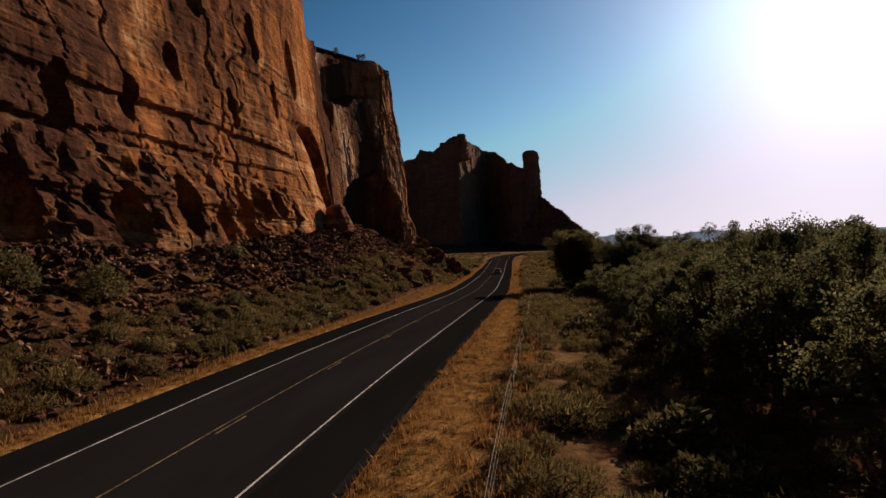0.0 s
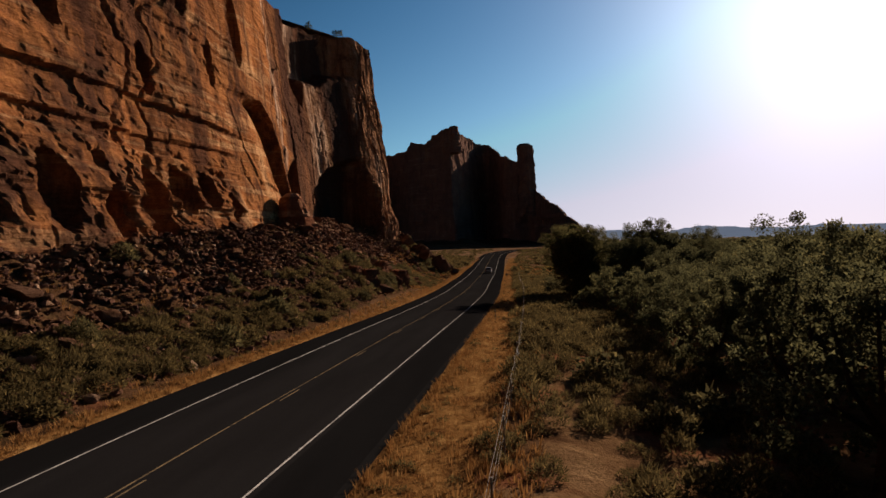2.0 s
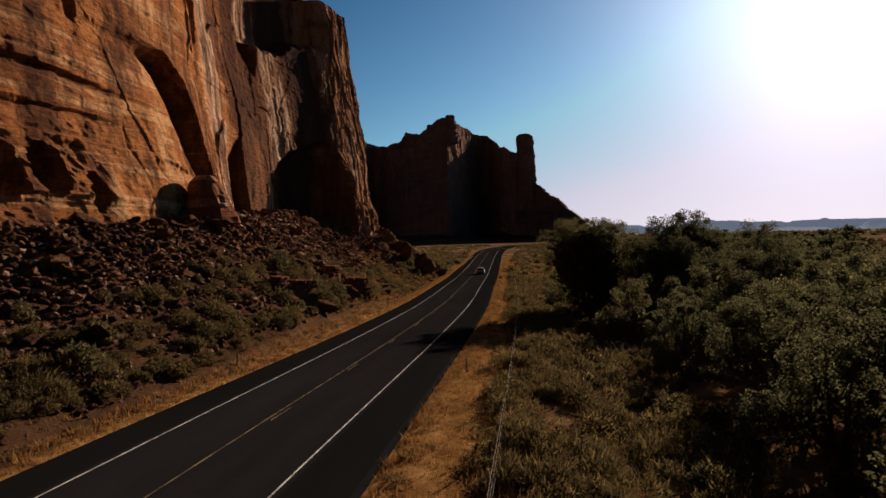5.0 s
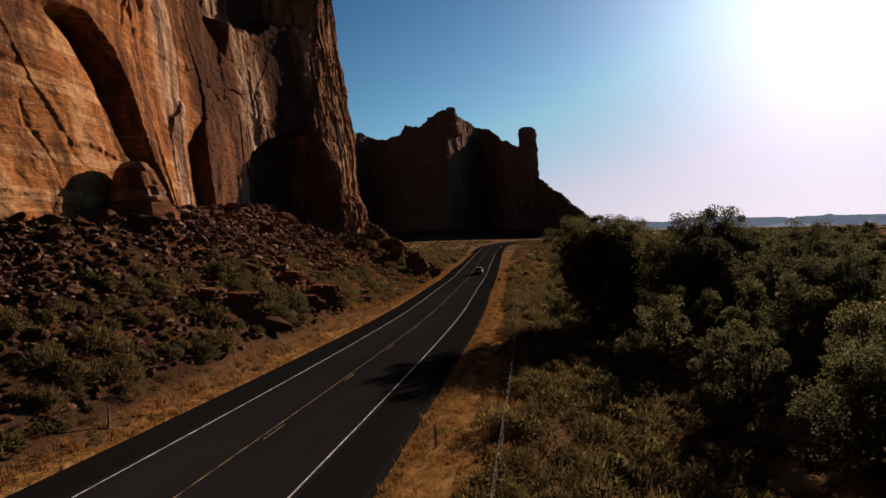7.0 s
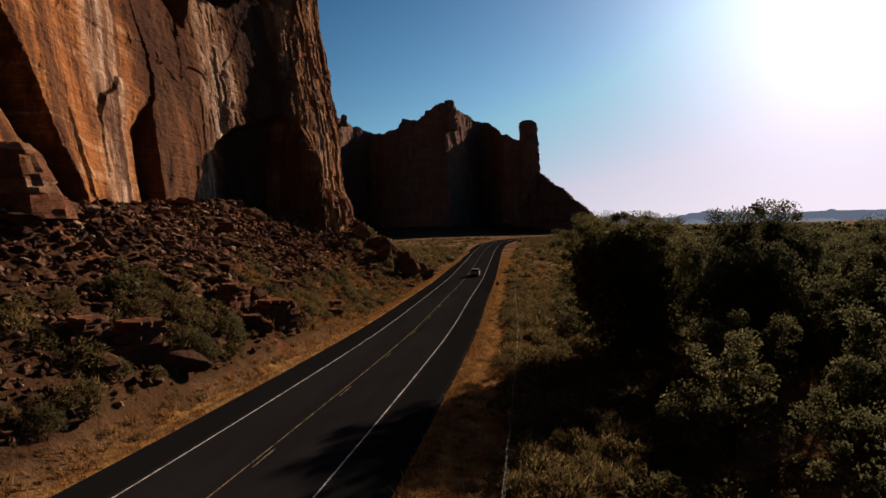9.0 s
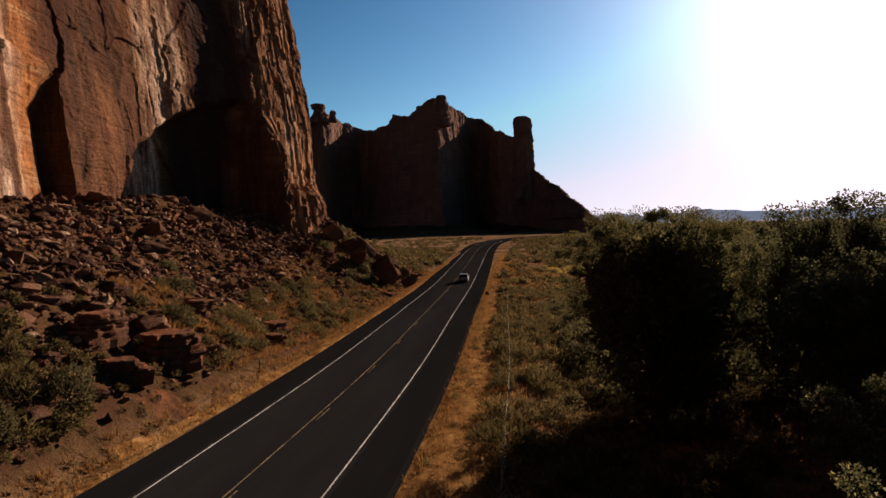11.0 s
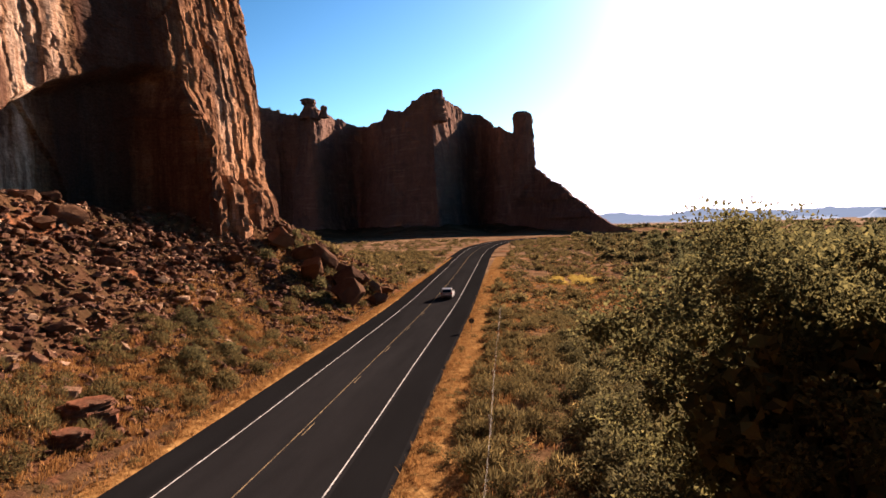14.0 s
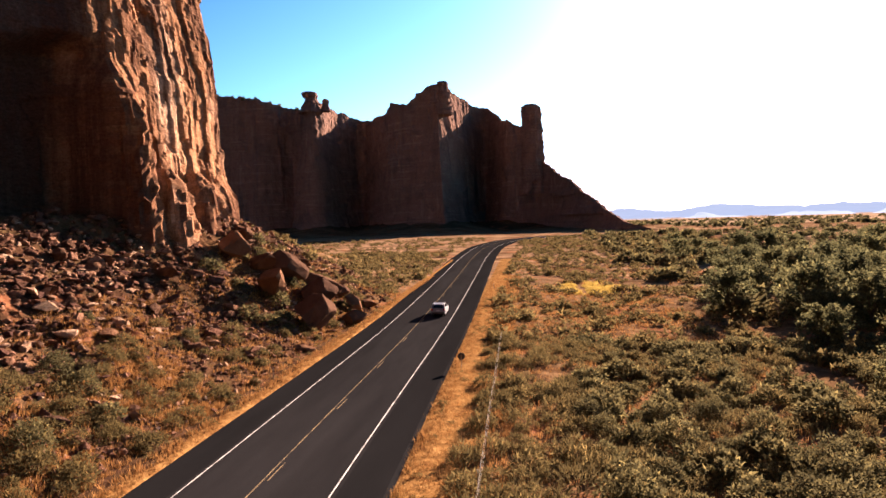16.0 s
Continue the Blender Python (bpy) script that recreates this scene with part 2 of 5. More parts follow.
def boulder_material(name, single):
    m, t, b = material(name, 0.92)
    info = t.nodes.new("ShaderNodeNewGeometry")
    col = ramp(t, info.outputs["Random Per Island"], [(0.0, (0.068, 0.037, 0.030)), (0.5, (0.145, 0.075, 0.050)), (0.85, (0.26, 0.145, 0.090)), (1.0, (0.44, 0.30, 0.20))])
    ob = t.nodes.new("ShaderNodeObjectInfo")
    col = blend(t, 1.0 if single else 0.0, col, ramp(t, ob.outputs["Random"], [(0.0, (0.30, 0.30, 0.33)), (0.6, (0.42, 0.41, 0.42)), (1.0, (0.62, 0.58, 0.54))]), "MULTIPLY")
    n = noise_at(t, 1.6, (1, 1, 1), 6.0, 0.65)
    col = blend(t, 0.8, col, ramp(t, n, [(0.3, (0.4, 0.36, 0.34)), (0.65, (1, 1, 1))]), "MULTIPLY")
    t.links.new(col, b.inputs["Base Color"])
    n1 = bump(t, b, noise_at(t, 1.6, (1, 1, 1.8), 8.0, 0.72), 0.35, 1.0)
    bump(t, b, noise_at(t, 5.0, (1, 1, 1.5), 6.0, 0.7), 0.10, 1.0, n1)
    return m


M_boulder = boulder_material("boulder_stone", True)
M_rubble = boulder_material("rubble_stone", False)


def ground_material():
    m, t, b = material("desert_soil", 0.95)
    big = noise_at(t, 0.05, (1, 1, 1), 6.0, 0.6)
    col = ramp(t, big, [(0.32, (0.048, 0.024, 0.015)), (0.5, (0.080, 0.041, 0.023)), (0.66, (0.138, 0.076, 0.038))])
    mid = noise_at(t, 0.55, (1, 1, 1), 7.0, 0.7)
    col = blend(t, ramp(t, mid, [(0.46, (0, 0, 0)), (0.60, (0.75, 0.75, 0.75))]), col, (0.07, 0.045, 0.021))
    co = t.nodes.new("ShaderNodeTexCoord")
    sp = t.nodes.new("ShaderNodeSeparateXYZ")
    mr = node(t, "ShaderNodeMapRange")
    mr.inputs[1].default_value, mr.inputs[2].default_value = 640.0, 900.0
    t.links.new(co.outputs["Object"], sp.inputs[0])
    t.links.new(sp.outputs["Y"], mr.inputs[0])
    flats = ramp(t, noise_at(t, 0.006, (0.3, 1, 1), 5.0, 0.6), [(0.42, (0.13, 0.088, 0.055)), (0.52, (0.36, 0.26, 0.175)), (0.62, (0.19, 0.135, 0.085))])
    col = blend(t, mr.outputs[0], col, flats)
    # sandy flats on the road's other side and past the cliff, rocky soil below it
    sand = ramp(t, noise_at(t, 0.35, (1, 1, 1), 6.0, 0.65), [(0.36, (0.072, 0.038, 0.020)), (0.52, (0.15, 0.088, 0.044)), (0.68, (0.25, 0.158, 0.082))])
    east = node(t, "ShaderNodeMapRange")
    east.inputs[1].default_value, east.inputs[2].default_value = -18.8, -17.2
    t.links.new(sp.outputs["X"], east.inputs[0])
    north = node(t, "ShaderNodeMapRange")
    north.inputs[1].default_value, north.inputs[2].default_value = 205.0, 235.0
    t.links.new(sp.outputs["Y"], north.inputs[0])
    near = node(t, "ShaderNodeMapRange")
    near.inputs[1].default_value, near.inputs[2].default_value = 620.0, 480.0
    t.links.new(sp.outputs["Y"], near.inputs[0])
    either = node(t, "ShaderNodeMath")
    either.operation = "MAXIMUM"
    t.links.new(east.outputs[0], either.inputs[0])
    t.links.new(north.outputs[0], either.inputs[1])
    where = node(t, "ShaderNodeMath")
    where.operation = "MULTIPLY"
    t.links.new(either.outputs[0], where.inputs[0])
    t.links.new(near.outputs[0], where.inputs[1])
    col = blend(t, where.outputs[0], col, sand)
    # pale flats past the cliff's end
    pale = ramp(t, noise_at(t, 0.09, (0.5, 1.6, 1), 6.0, 0.65), [(0.42, (0.11, 0.064, 0.034)), (0.58, (0.28, 0.18, 0.108))])
    open_ = node(t, "ShaderNodeMapRange")
    open_.inputs[1].default_value, open_.inputs[2].default_value = 222.0, 262.0
    t.links.new(sp.outputs["Y"], open_.inputs[0])
    past = node(t, "ShaderNodeMath")
    past.operation = "MULTIPLY"
    t.links.new(open_.outputs[0], past.inputs[0])
    t.links.new(near.outputs[0], past.inputs[1])
    col = blend(t, past.outputs[0], col, pale)
    # bare red earth shows in patches on the scree
    col = blend(t, ramp(t, noise_at(t, 0.13, (1, 1, 1), 5.0, 0.6), [(0.57, (0, 0, 0)), (0.64, (0.85, 0.85, 0.85))]), col, (0.21, 0.085, 0.042))
    fine = noise_at(t, 6.0, (1, 1, 1), 5.0, 0.7)
    col = blend(t, 0.7, col, ramp(t, fine, [(0.3, (0.42, 0.40, 0.38)), (0.65, (1, 1, 1))]), "MULTIPLY")
    t.links.new(col, b.inputs["Base Color"])
    n1 = bump(t, b, noise_at(t, 1.2, (1, 1, 1), 7.0, 0.7), 0.25, 1.0)
    bump(t, b, noise_at(t, 9.0, (1, 1, 1), 4.0, 0.6), 0.05, 0.8, n1)
    return m


M_ground = ground_material()


def verge_material():
    m, t, b = material("dry_verge", 0.95)
    n = noise_at(t, 0.8, (1, 1, 1), 7.0, 0.7)
    col = ramp(t, n, [(0.34, (0.10, 0.043, 0.016)), (0.48, (0.215, 0.113, 0.039)), (0.66, (0.36, 0.208, 0.077))])
    fine = noise_at(t, 7.0, (1, 1, 1), 5.0, 0.7)
    col = blend(t, 0.7, col, ramp(t, fine, [(0.3, (0.45, 0.42, 0.4)), (0.65, (1, 1, 1))]), "MULTIPLY")
    t.links.new(col, b.inputs["Base Color"])
    bump(t, b, noise_at(t, 5.0, (1, 1, 1), 6.0, 0.7), 0.12, 1.0)
    return m


M_verge = verge_material()


def asphalt_material(name, dark, light):
    m, t, b = material(name, 0.95)
    b.inputs["Specular IOR Level"].default_value = 0.0
    n = noise_at(t, 0.35, (1, 0.12, 1), 6.0, 0.65)
    col = ramp(t, n, [(0.3, dark), (0.7, light)])
    fine = noise_at(t, 24.0, (1, 1, 1), 3.0, 0.7)
    col = blend(t, 0.6, col, ramp(t, fine, [(0.3, (0.5, 0.5, 0.5)), (0.7, (1, 1, 1))]), "MULTIPLY")
    t.links.new(col, b.inputs["Base Color"])
    bump(t, b, fine, 0.006, 0.6)
    return m


M_asphalt = asphalt_material("worn_asphalt", (0.0130, 0.0127, 0.0134), (0.0215, 0.0210, 0.0220))
M_shoulder = asphalt_material("sealed_shoulder", (0.009, 0.009, 0.0095), (0.0132, 0.0132, 0.014))


def paint_material(name, colour, worn):
    m, t, b = material(name, 0.6)
    n = noise_at(t, 3.0, (1, 0.4, 1), 7.0, 0.75)
    t.links.new(ramp(t, n, [(0.40, worn), (0.60, colour)]), b.inputs["Base Color"])
    return m


M_white = paint_material("white_road_paint", (0.56, 0.55, 0.53), (0.22, 0.215, 0.21))
M_yellow = paint_material("yellow_road_paint", (0.22, 0.165, 0.095), (0.05, 0.042, 0.034))


def leaf_material(name, stops, translucent=0.35, rough=0.55):
    m, t, b = material(name, rough)
    info = t.nodes.new("ShaderNodeNewGeometry")
    ob = t.nodes.new("ShaderNodeObjectInfo")
    mixed = t.nodes.new("ShaderNodeMath")
    mixed.operation = "MULTIPLY_ADD"
    t.links.new(info.outputs["Random Per Island"], mixed.inputs[0])
    mixed.inputs[1].default_value = 0.7
    half = t.nodes.new("ShaderNodeMath")
    half.operation = "MULTIPLY"
    t.links.new(ob.outputs["Random"], half.inputs[0])
    half.inputs[1].default_value = 0.3
    t.links.new(half.outputs[0], mixed.inputs[2])
    col = ramp(t, mixed.outputs[0], stops)
    t.links.new(col, b.inputs["Base Color"])
    tr = t.nodes.new("ShaderNodeBsdfTranslucent")
    t.links.new(col, tr.inputs["Color"])
    mx = t.nodes.new("ShaderNodeMixShader")
    mx.inputs[0].default_value = translucent
    t.links.new(b.outputs[0], mx.inputs[1])
    t.links.new(tr.outputs[0], mx.inputs[2])
    t.links.new(mx.outputs[0], t.nodes["Material Output"].inputs["Surface"])
    return m


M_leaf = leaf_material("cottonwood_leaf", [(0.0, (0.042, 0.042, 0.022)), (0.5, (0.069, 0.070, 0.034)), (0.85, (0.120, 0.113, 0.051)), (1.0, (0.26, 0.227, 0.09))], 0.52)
# brighter copy for the near crown, its sunlight put into the leaf colours
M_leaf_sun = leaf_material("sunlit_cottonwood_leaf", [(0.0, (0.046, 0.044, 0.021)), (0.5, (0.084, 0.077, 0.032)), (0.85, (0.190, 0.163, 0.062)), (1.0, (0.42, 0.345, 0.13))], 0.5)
M_sage = leaf_material("sagebrush_leaf", [(0.0, (0.035, 0.028, 0.014)), (0.5, (0.078, 0.060, 0.026)), (0.85, (0.165, 0.122, 0.048)), (1.0, (0.33, 0.230, 0.086))], 0.44, 0.8)
M_brush = leaf_material("greasewood_leaf", [(0.0, (0.036, 0.032, 0.018)), (0.55, (0.070, 0.062, 0.030)), (0.85, (0.125, 0.106, 0.046)), (1.0, (0.24, 0.19, 0.075))], 0.42, 0.7)
M_straw = leaf_material("dry_grass_blade", [(0.0, (0.150, 0.070, 0.025)), (0.6, (0.290, 0.150, 0.052)), (1.0, (0.43, 0.255, 0.098))], 0.3, 0.8)
M_patch = leaf_material("yellow_grass_blade", [(0.0, (0.221, 0.145, 0.038)), (0.6, (0.340, 0.246, 0.060)), (1.0, (0.425, 0.323, 0.093))], 0.4, 0.8)
M_bark = rock_material("tree_bark", (0.16, 0.11, 0.075), (0.11, 0.075, 0.05), (0.21, 0.16, 0.11), (0.06, 0.045, 0.035))


def plain_material(name, colour, rough, metal=0.0, spec=0.5):
    m, t, b = material(name, rough)
    b.inputs["Metallic"].default_value = metal
    b.inputs["Specular IOR Level"].default_value = spec
    n = noise_at(t, 2.5, (1, 1, 1), 5.0, 0.6)
    t.links.new(ramp(t, n, [(0.3, tuple(c * 0.82 for c in colour)), (0.7, colour)]), b.inputs["Base Color"])
    return m


def facets(u, w, cu, cw, seed, tilt):
    """Broken rock: flat faces of about cu by cw metres, each set at its own depth and slant."""
    p, q = u / cu, w / cw
    iu, iw = np.floor(p).astype(np.int64), np.floor(q).astype(np.int64)
    best, out = np.full(p.shape, 1e9), np.zeros(p.shape)
    for du in (-1, 0, 1):
        for dw in (-1, 0, 1):
            a, b = iu + du, iw + dw
            zero = a * 0
            x, y = p - a - 0.5 - 0.45 * _hash(a, b, zero, seed), q - b - 0.5 - 0.45 * _hash(a, b, zero, seed + 1)
            d = np.maximum(np.abs(x), np.abs(y)) * 0.6 + np.hypot(x, y) * 0.4
            v = _hash(a, b, zero, seed + 2) + tilt * (x * _hash(a, b, zero, seed + 3) + y * _hash(a, b, zero, seed + 4))
            m = d < best
            best, out = np.where(m, d, best), np.where(m, v, out)
    return out


# ---- lie of the land ----
ROAD = spline([(-12.0, -80), (-11.6, -20), (-11.3, 25), (-10.6, 65), (-10.6, 125), (-11.6, 165), (-12.4, 205), (-13.9, 263), (-14.8, 312), (-13.4, 358),
               (-5, 400), (20, 430), (70, 447), (160, 455), (320, 455), (620, 440)], 2.0)
_zk = np.array([(-400, 1.2), (35, 1.2), (50, 1.0), (65, 0.75), (80, 0.3), (95, -0.15), (110, -0.5), (125, -0.85), (140, -1.1), (160, -1.4), (205, -1.5), (256, -0.6), (333, 1.5), (420, 3.0), (700, 5.0)])
_zy = np.arange(-400, 700.0, 2.0)
_zz = np.convolve(np.pad(np.interp(_zy, _zk[:, 0], _zk[:, 1]), 12, mode="edge"), np.hanning(25) / np.hanning(25).sum(), "valid")


def road_z(y):
    return np.interp(y, _zy, _zz)


PLAN_A = spline([(-47, -70), (-45, -30), (-44, 0), (-42.5, 30), (-40.5, 50), (-39.3, 66), (-37.6, 86), (-37.0, 103), (-37.0, 115), (-38.6, 122), (-42.5, 130), (-45.4, 140),
                 (-46.4, 150), (-47.4, 163), (-47.8, 172), (-47.0, 179), (-45.0, 185), (-42.0, 190.5), (-40.2, 197.5), (-39.6, 206), (-40.4, 210.5), (-44, 213.5), (-52, 218), (-64, 224), (-90, 236), (-150, 255), (-260, 280)], 0.28)
PLAN_A = np.vstack([PLAN_A[PLAN_A[:, 1] < 30][::6], PLAN_A[(PLAN_A[:, 1] >= 30) & (PLAN_A[:, 0] > -56)], PLAN_A[(PLAN_A[:, 1] >= 30) & (PLAN_A[:, 0] <= -56)][::5]])
PLAN_B = spline([(-420, 480), (-330, 590), (-250, 622), (-215, 622), (-186, 640), (-172, 606), (-157, 600), (-153, 645), (-141, 668), (-124, 640), (-104, 606), (-88, 594), (-68, 586), (-59, 587), (-52, 632), (-45, 676), (-36, 690), (-25, 655), (-18, 636), (-5, 633),
                 (9, 633), (20, 612), (31, 572), (40, 532), (49, 496), (58, 470), (68, 474), (82, 540), (96, 660), (104, 780)], 1.6)


def cliff_x(y):
    first = PLAN_A[:int(np.argmin(np.abs(PLAN_A[:, 1] - 211)))]
    return np.interp(y, first[:, 1], first[:, 0])


def near_road(x, y):
    """Distance from the road's middle, with the side: left of it negative."""
    x, y = np.atleast_1d(np.asarray(x, float)), np.atleast_1d(np.asarray(y, float))
    best, side, along = np.full(x.shape, 1e9), np.ones(x.shape), np.zeros(x.shape)
    tang = np.gradient(ROAD, axis=0)
    for i in range(0, len(ROAD), 2):
        dx, dy = x - ROAD[i, 0], y - ROAD[i, 1]
        d = np.hypot(dx, dy)
        s = d < best
        best = np.where(s, d, best)
        side = np.where(s, np.sign(dx * tang[i, 1] - dy * tang[i, 0]), side)
        along = np.where(s, ROAD[i, 1], along)
    # refine against the side offset for the straight part
    straight = (y > -80) & (y < 300)
    cx = np.interp(y, ROAD[:150, 1], ROAD[:150, 0])
    best = np.where(straight, np.abs(x - cx), best)
    side = np.where(straight, np.sign(x - cx + 1e-9), side)
    along = np.where(straight, y, along)
    return best * side, along


_foot = np.array([(-80, 8.0), (20, 8.5), (45, 8.0), (60, 6.9), (80, 8.6), (100, 10.0), (115, 10.6), (130, 11.2), (150, 12.0), (160, 12.8), (172, 12.2), (185, 11.0), (195, 10.6), (212, 10.8), (235, 6.0), (270, 3.5), (330, 2.5)])


def ground_z(x, y, rough=True):
    x, y = np.atleast_1d(np.asarray(x, float)), np.atleast_1d(np.asarray(y, float))
    d, along = near_road(x, y)
    base = road_z(np.clip(along, -80, 460))
    far = smooth(420, 700, np.hypot(x, y - 150))
    base = base * (1 - far)
    # scree apron up to the cliff
    left = np.clip(-d - 6.6, 0, None)
    reach = np.maximum(np.clip(-cliff_x(np.clip(y, -80, 211)) - 22.5, 12, 40), 1)
    rise = np.interp(y, _foot[:, 0], _foot[:, 1])
    frac = np.clip(left / reach, 0, 1.04)
    steep = smooth(60, 95, y) * (1 - smooth(128, 150, y))
    shape = (1 - steep) * frac ** 1.6 + steep * frac ** 0.9
    behind = smooth(235, 330, y)
    apron = (rise - base) * shape * (1 - behind)
    # scree below the far butte
    pb = PLAN_B[::12]
    db = np.full(x.shape, 1e9)
    for q in pb:
        db = np.minimum(db, np.hypot(x - q[0], y - q[1]))
    skirt = 7.0 * (1 - smooth(0, 45, db)) * (1 - smooth(-20, 30, x)) + 2.0 * (1 - smooth(0, 20, db))
    right = np.clip(d - 6.6, 0, None)
    low = -1.3 * smooth(2, 16, right) * (1 - smooth(250, 420, y))
    z = base + apron + skirt + low
    if rough:
        off = smooth(6.4, 12, np.abs(d))
        z = z + off * (0.16 * vnoise(x * 0.35, y * 0.35, 0, 4) + 0.35 * vnoise(x * 0.09, y * 0.09, 0, 5))
        talus = smooth(2, 14, left) * (1 - behind)
        z = z + talus * (0.9 * vnoise(x * 0.13, y * 0.10, 0, 7) + 0.45 * np.abs(vnoise(x * 0.42, y * 0.42, 0, 8)) + 0.22 * vnoise(x * 1.1, y * 1.1, 0, 9))
        rocky = talus * np.clip(0.55 + 1.3 * vnoise(x * 0.11, y * 0.11, 0, 6), 0.08, 1.0) * smooth(10, 30, y) * (1 - smooth(228, 250, y))
        z = z + rocky * (0.26 * facets(x + 0.3 * y, y, 2.3, 1.7, 501, 0.9) + 0.27 * facets(x, y + 0.4 * x, 1.15, 0.95, 511, 1.1))
    # the roadbed: level under the paving, a shallow ditch beside it
    flat = 1 - smooth(6.3, 7.6, np.abs(d))
    z = z * (1 - flat) + (base - 0.12) * flat
    z = z - 0.22 * np.exp(-((np.abs(d) - 8.6) / 1.2) ** 2) * (1 - behind)
    return z


def axis(points):
    out = []
    for (a, b, step) in points:
        out.append(np.arange(a, b, step))
    out.append(np.array([points[-1][1]]))
    return np.concatenate(out)


gx = axis([(-4200, -1200, 300), (-1200, -300, 60), (-300, -70, 10), (-70, -50, 0.85), (-50, -17.5, 0.42), (-17.5, 30, 0.85), (30, 90, 2.0), (90, 300, 10), (300, 1200, 60), (1200, 4200, 300)])
gy = axis([(-4200, -1200, 300), (-1200, -100, 50), (-100, 0, 5), (0, 30, 0.85), (30, 228, 0.42), (228, 270, 0.85), (270, 480, 3.0), (480, 760, 10), (760, 1500, 60), (1500, 4600, 300)])
X, Y = np.meshgrid(gx, gy)
Z = ground_z(X.ravel(), Y.ravel())
ground = new("ground", mesh("ground", np.stack([X.ravel(), Y.ravel(), Z], 1), grid_faces(len(gy), len(gx)), M_ground, True))
_cx, _cy = (X[:-1, :-1] + X[1:, 1:]).ravel() / 2, (Y[:-1, :-1] + Y[1:, 1:]).ravel() / 2
ground.data.polygons.foreach_set("use_smooth", ~((_cx < -19) & (_cx > -60) & (_cy > 20) & (_cy < 235)))
tagged(ground, "reddish desert soil with scree and sparse dry scrub", "ground", kind="structure")


# ---- road ----
def strip(path, offsets, lift, material_, name, z_of=road_z):
    """A band along a line: offsets are distances to its right, one or many columns."""
    t = np.gradient(path, axis=0)
    t /= np.linalg.norm(t, axis=1)[:, None]
    nrm = np.stack([t[:, 1], -t[:, 0]], 1)
    cols = [path + nrm * o for o in offsets]
    v = np.stack([np.column_stack([c, z_of(path[:, 1]) + lf]) for c, lf in zip(cols, lift)], 1)
    return mesh(name, v.reshape(-1, 3), grid_faces(len(path), len(offsets)), material_)


road = new("road", strip(ROAD, [-3.85, 0, 3.85], [0.03, 0.06, 0.03], M_asphalt, "road"))
part("shoulder", strip(ROAD, [-6.25, -6.0, -3.85], [-0.16, 0.0, 0.03], M_shoulder, "shoulder"), None, road, "darker sealed shoulder")
part("shoulder", strip(ROAD, [3.85, 6.0, 6.35], [0.03, 0.0, -0.16], M_shoulder, "shoulder"), None, road, "darker sealed shoulder")
tagged(road, "dark worn asphalt two-lane desert road with paved shoulders", "road", kind="structure")


def marking(offset, width, a, b, mat_, name):
    keep = ROAD[(np.arange(len(ROAD)) >= a) & (np.arange(len(ROAD)) <= b)]
    lift = lambda o: 0.06 - 0.03 * abs(o) / 3.6 + 0.006
    return part(name, strip(keep, [offset - width / 2, offset + width / 2], [lift(offset - width / 2), lift(offset + width / 2)], mat_, name), None, road)


marking(-3.6, 0.076, 0, len(ROAD), M_white, "edge_line")
marking(3.6, 0.076, 0, len(ROAD), M_white, "edge_line")
marking(-0.14, 0.08, 0, len(ROAD), M_yellow, "centre_line")
_run = np.concatenate([[0], np.cumsum(np.linalg.norm(np.diff(ROAD, axis=0), axis=1))])
for k in range(46):
    at = 4.0 + 12.2 * k + np.linspace(0, 2.4, 4)
    piece = np.column_stack([np.interp(at, _run, ROAD[:, 0]), np.interp(at, _run, ROAD[:, 1])])
    part("centre_dash", strip(piece, [0.08, 0.16], [0.066, 0.066], M_yellow, "centre_dash"), None, road)


# ---- cliffs ----
def normals_of(plan):
    t = np.gradient(plan, axis=0)
    t /= np.linalg.norm(t, axis=1)[:, None]
    k = np.ones(15) / 15
    t = np.stack([np.convolve(np.pad(t[:, i], 7, mode="edge"), k, "valid") for i in (0, 1)], 1)
    t /= np.linalg.norm(t, axis=1)[:, None]
    return np.stack([t[:, 1], -t[:, 0]], 1)


def cliff_sheet(plan, foot, top, rows, lean, relief, mat_, name, back=((4, 0.6), (14, 1.6), (60, 3.0), (160, 4.0))):
    """A rock wall: a sheet from foot to top along a plan line, pushed out by relief, with its cap running back."""
    n = normals_of(plan)
    v = np.linspace(0, 1, rows)[:, None]
    Zs = foot[None] + (top - foot)[None] * v
    Xs, Ys = np.repeat(plan[None, :, 0], rows, 0), np.repeat(plan[None, :, 1], rows, 0)
    out = relief(Xs, Ys, Zs, v) - lean(Zs, Ys)
    Px, Py = Xs + n[None, :, 0] * out, Ys + n[None, :, 1] * out
    grids = [np.stack([Px, Py, Zs], 2)]
    for dist, up in back:
        g = grids[0][-1] - np.column_stack([n * dist, np.zeros(len(plan))])
        g[:, 2] += up + 0.6 * vnoise(g[:, 0] * 0.2, g[:, 1] * 0.2, 0, 31)
        grids.append(g[None])
    V = np.concatenate(grids, 0)
    return mesh(name, V.reshape(-1, 3), grid_faces(V.shape[0], V.shape[1], True), mat_, False)


def beds(w, u, h, seed, sharp=0.8):
    """Steps along w: each bed of thickness about h stands out by its own amount, which drifts slowly with u."""
    k = np.floor(w / h)
    f = w / h - k
    a, b = vnoise(k * 5.17 + 0.37, u, 0.5, seed), vnoise((k + 1) * 5.17 + 0.37, u, 0.5, seed)
    return a + (b - a) * smooth(sharp, 1.0, f)


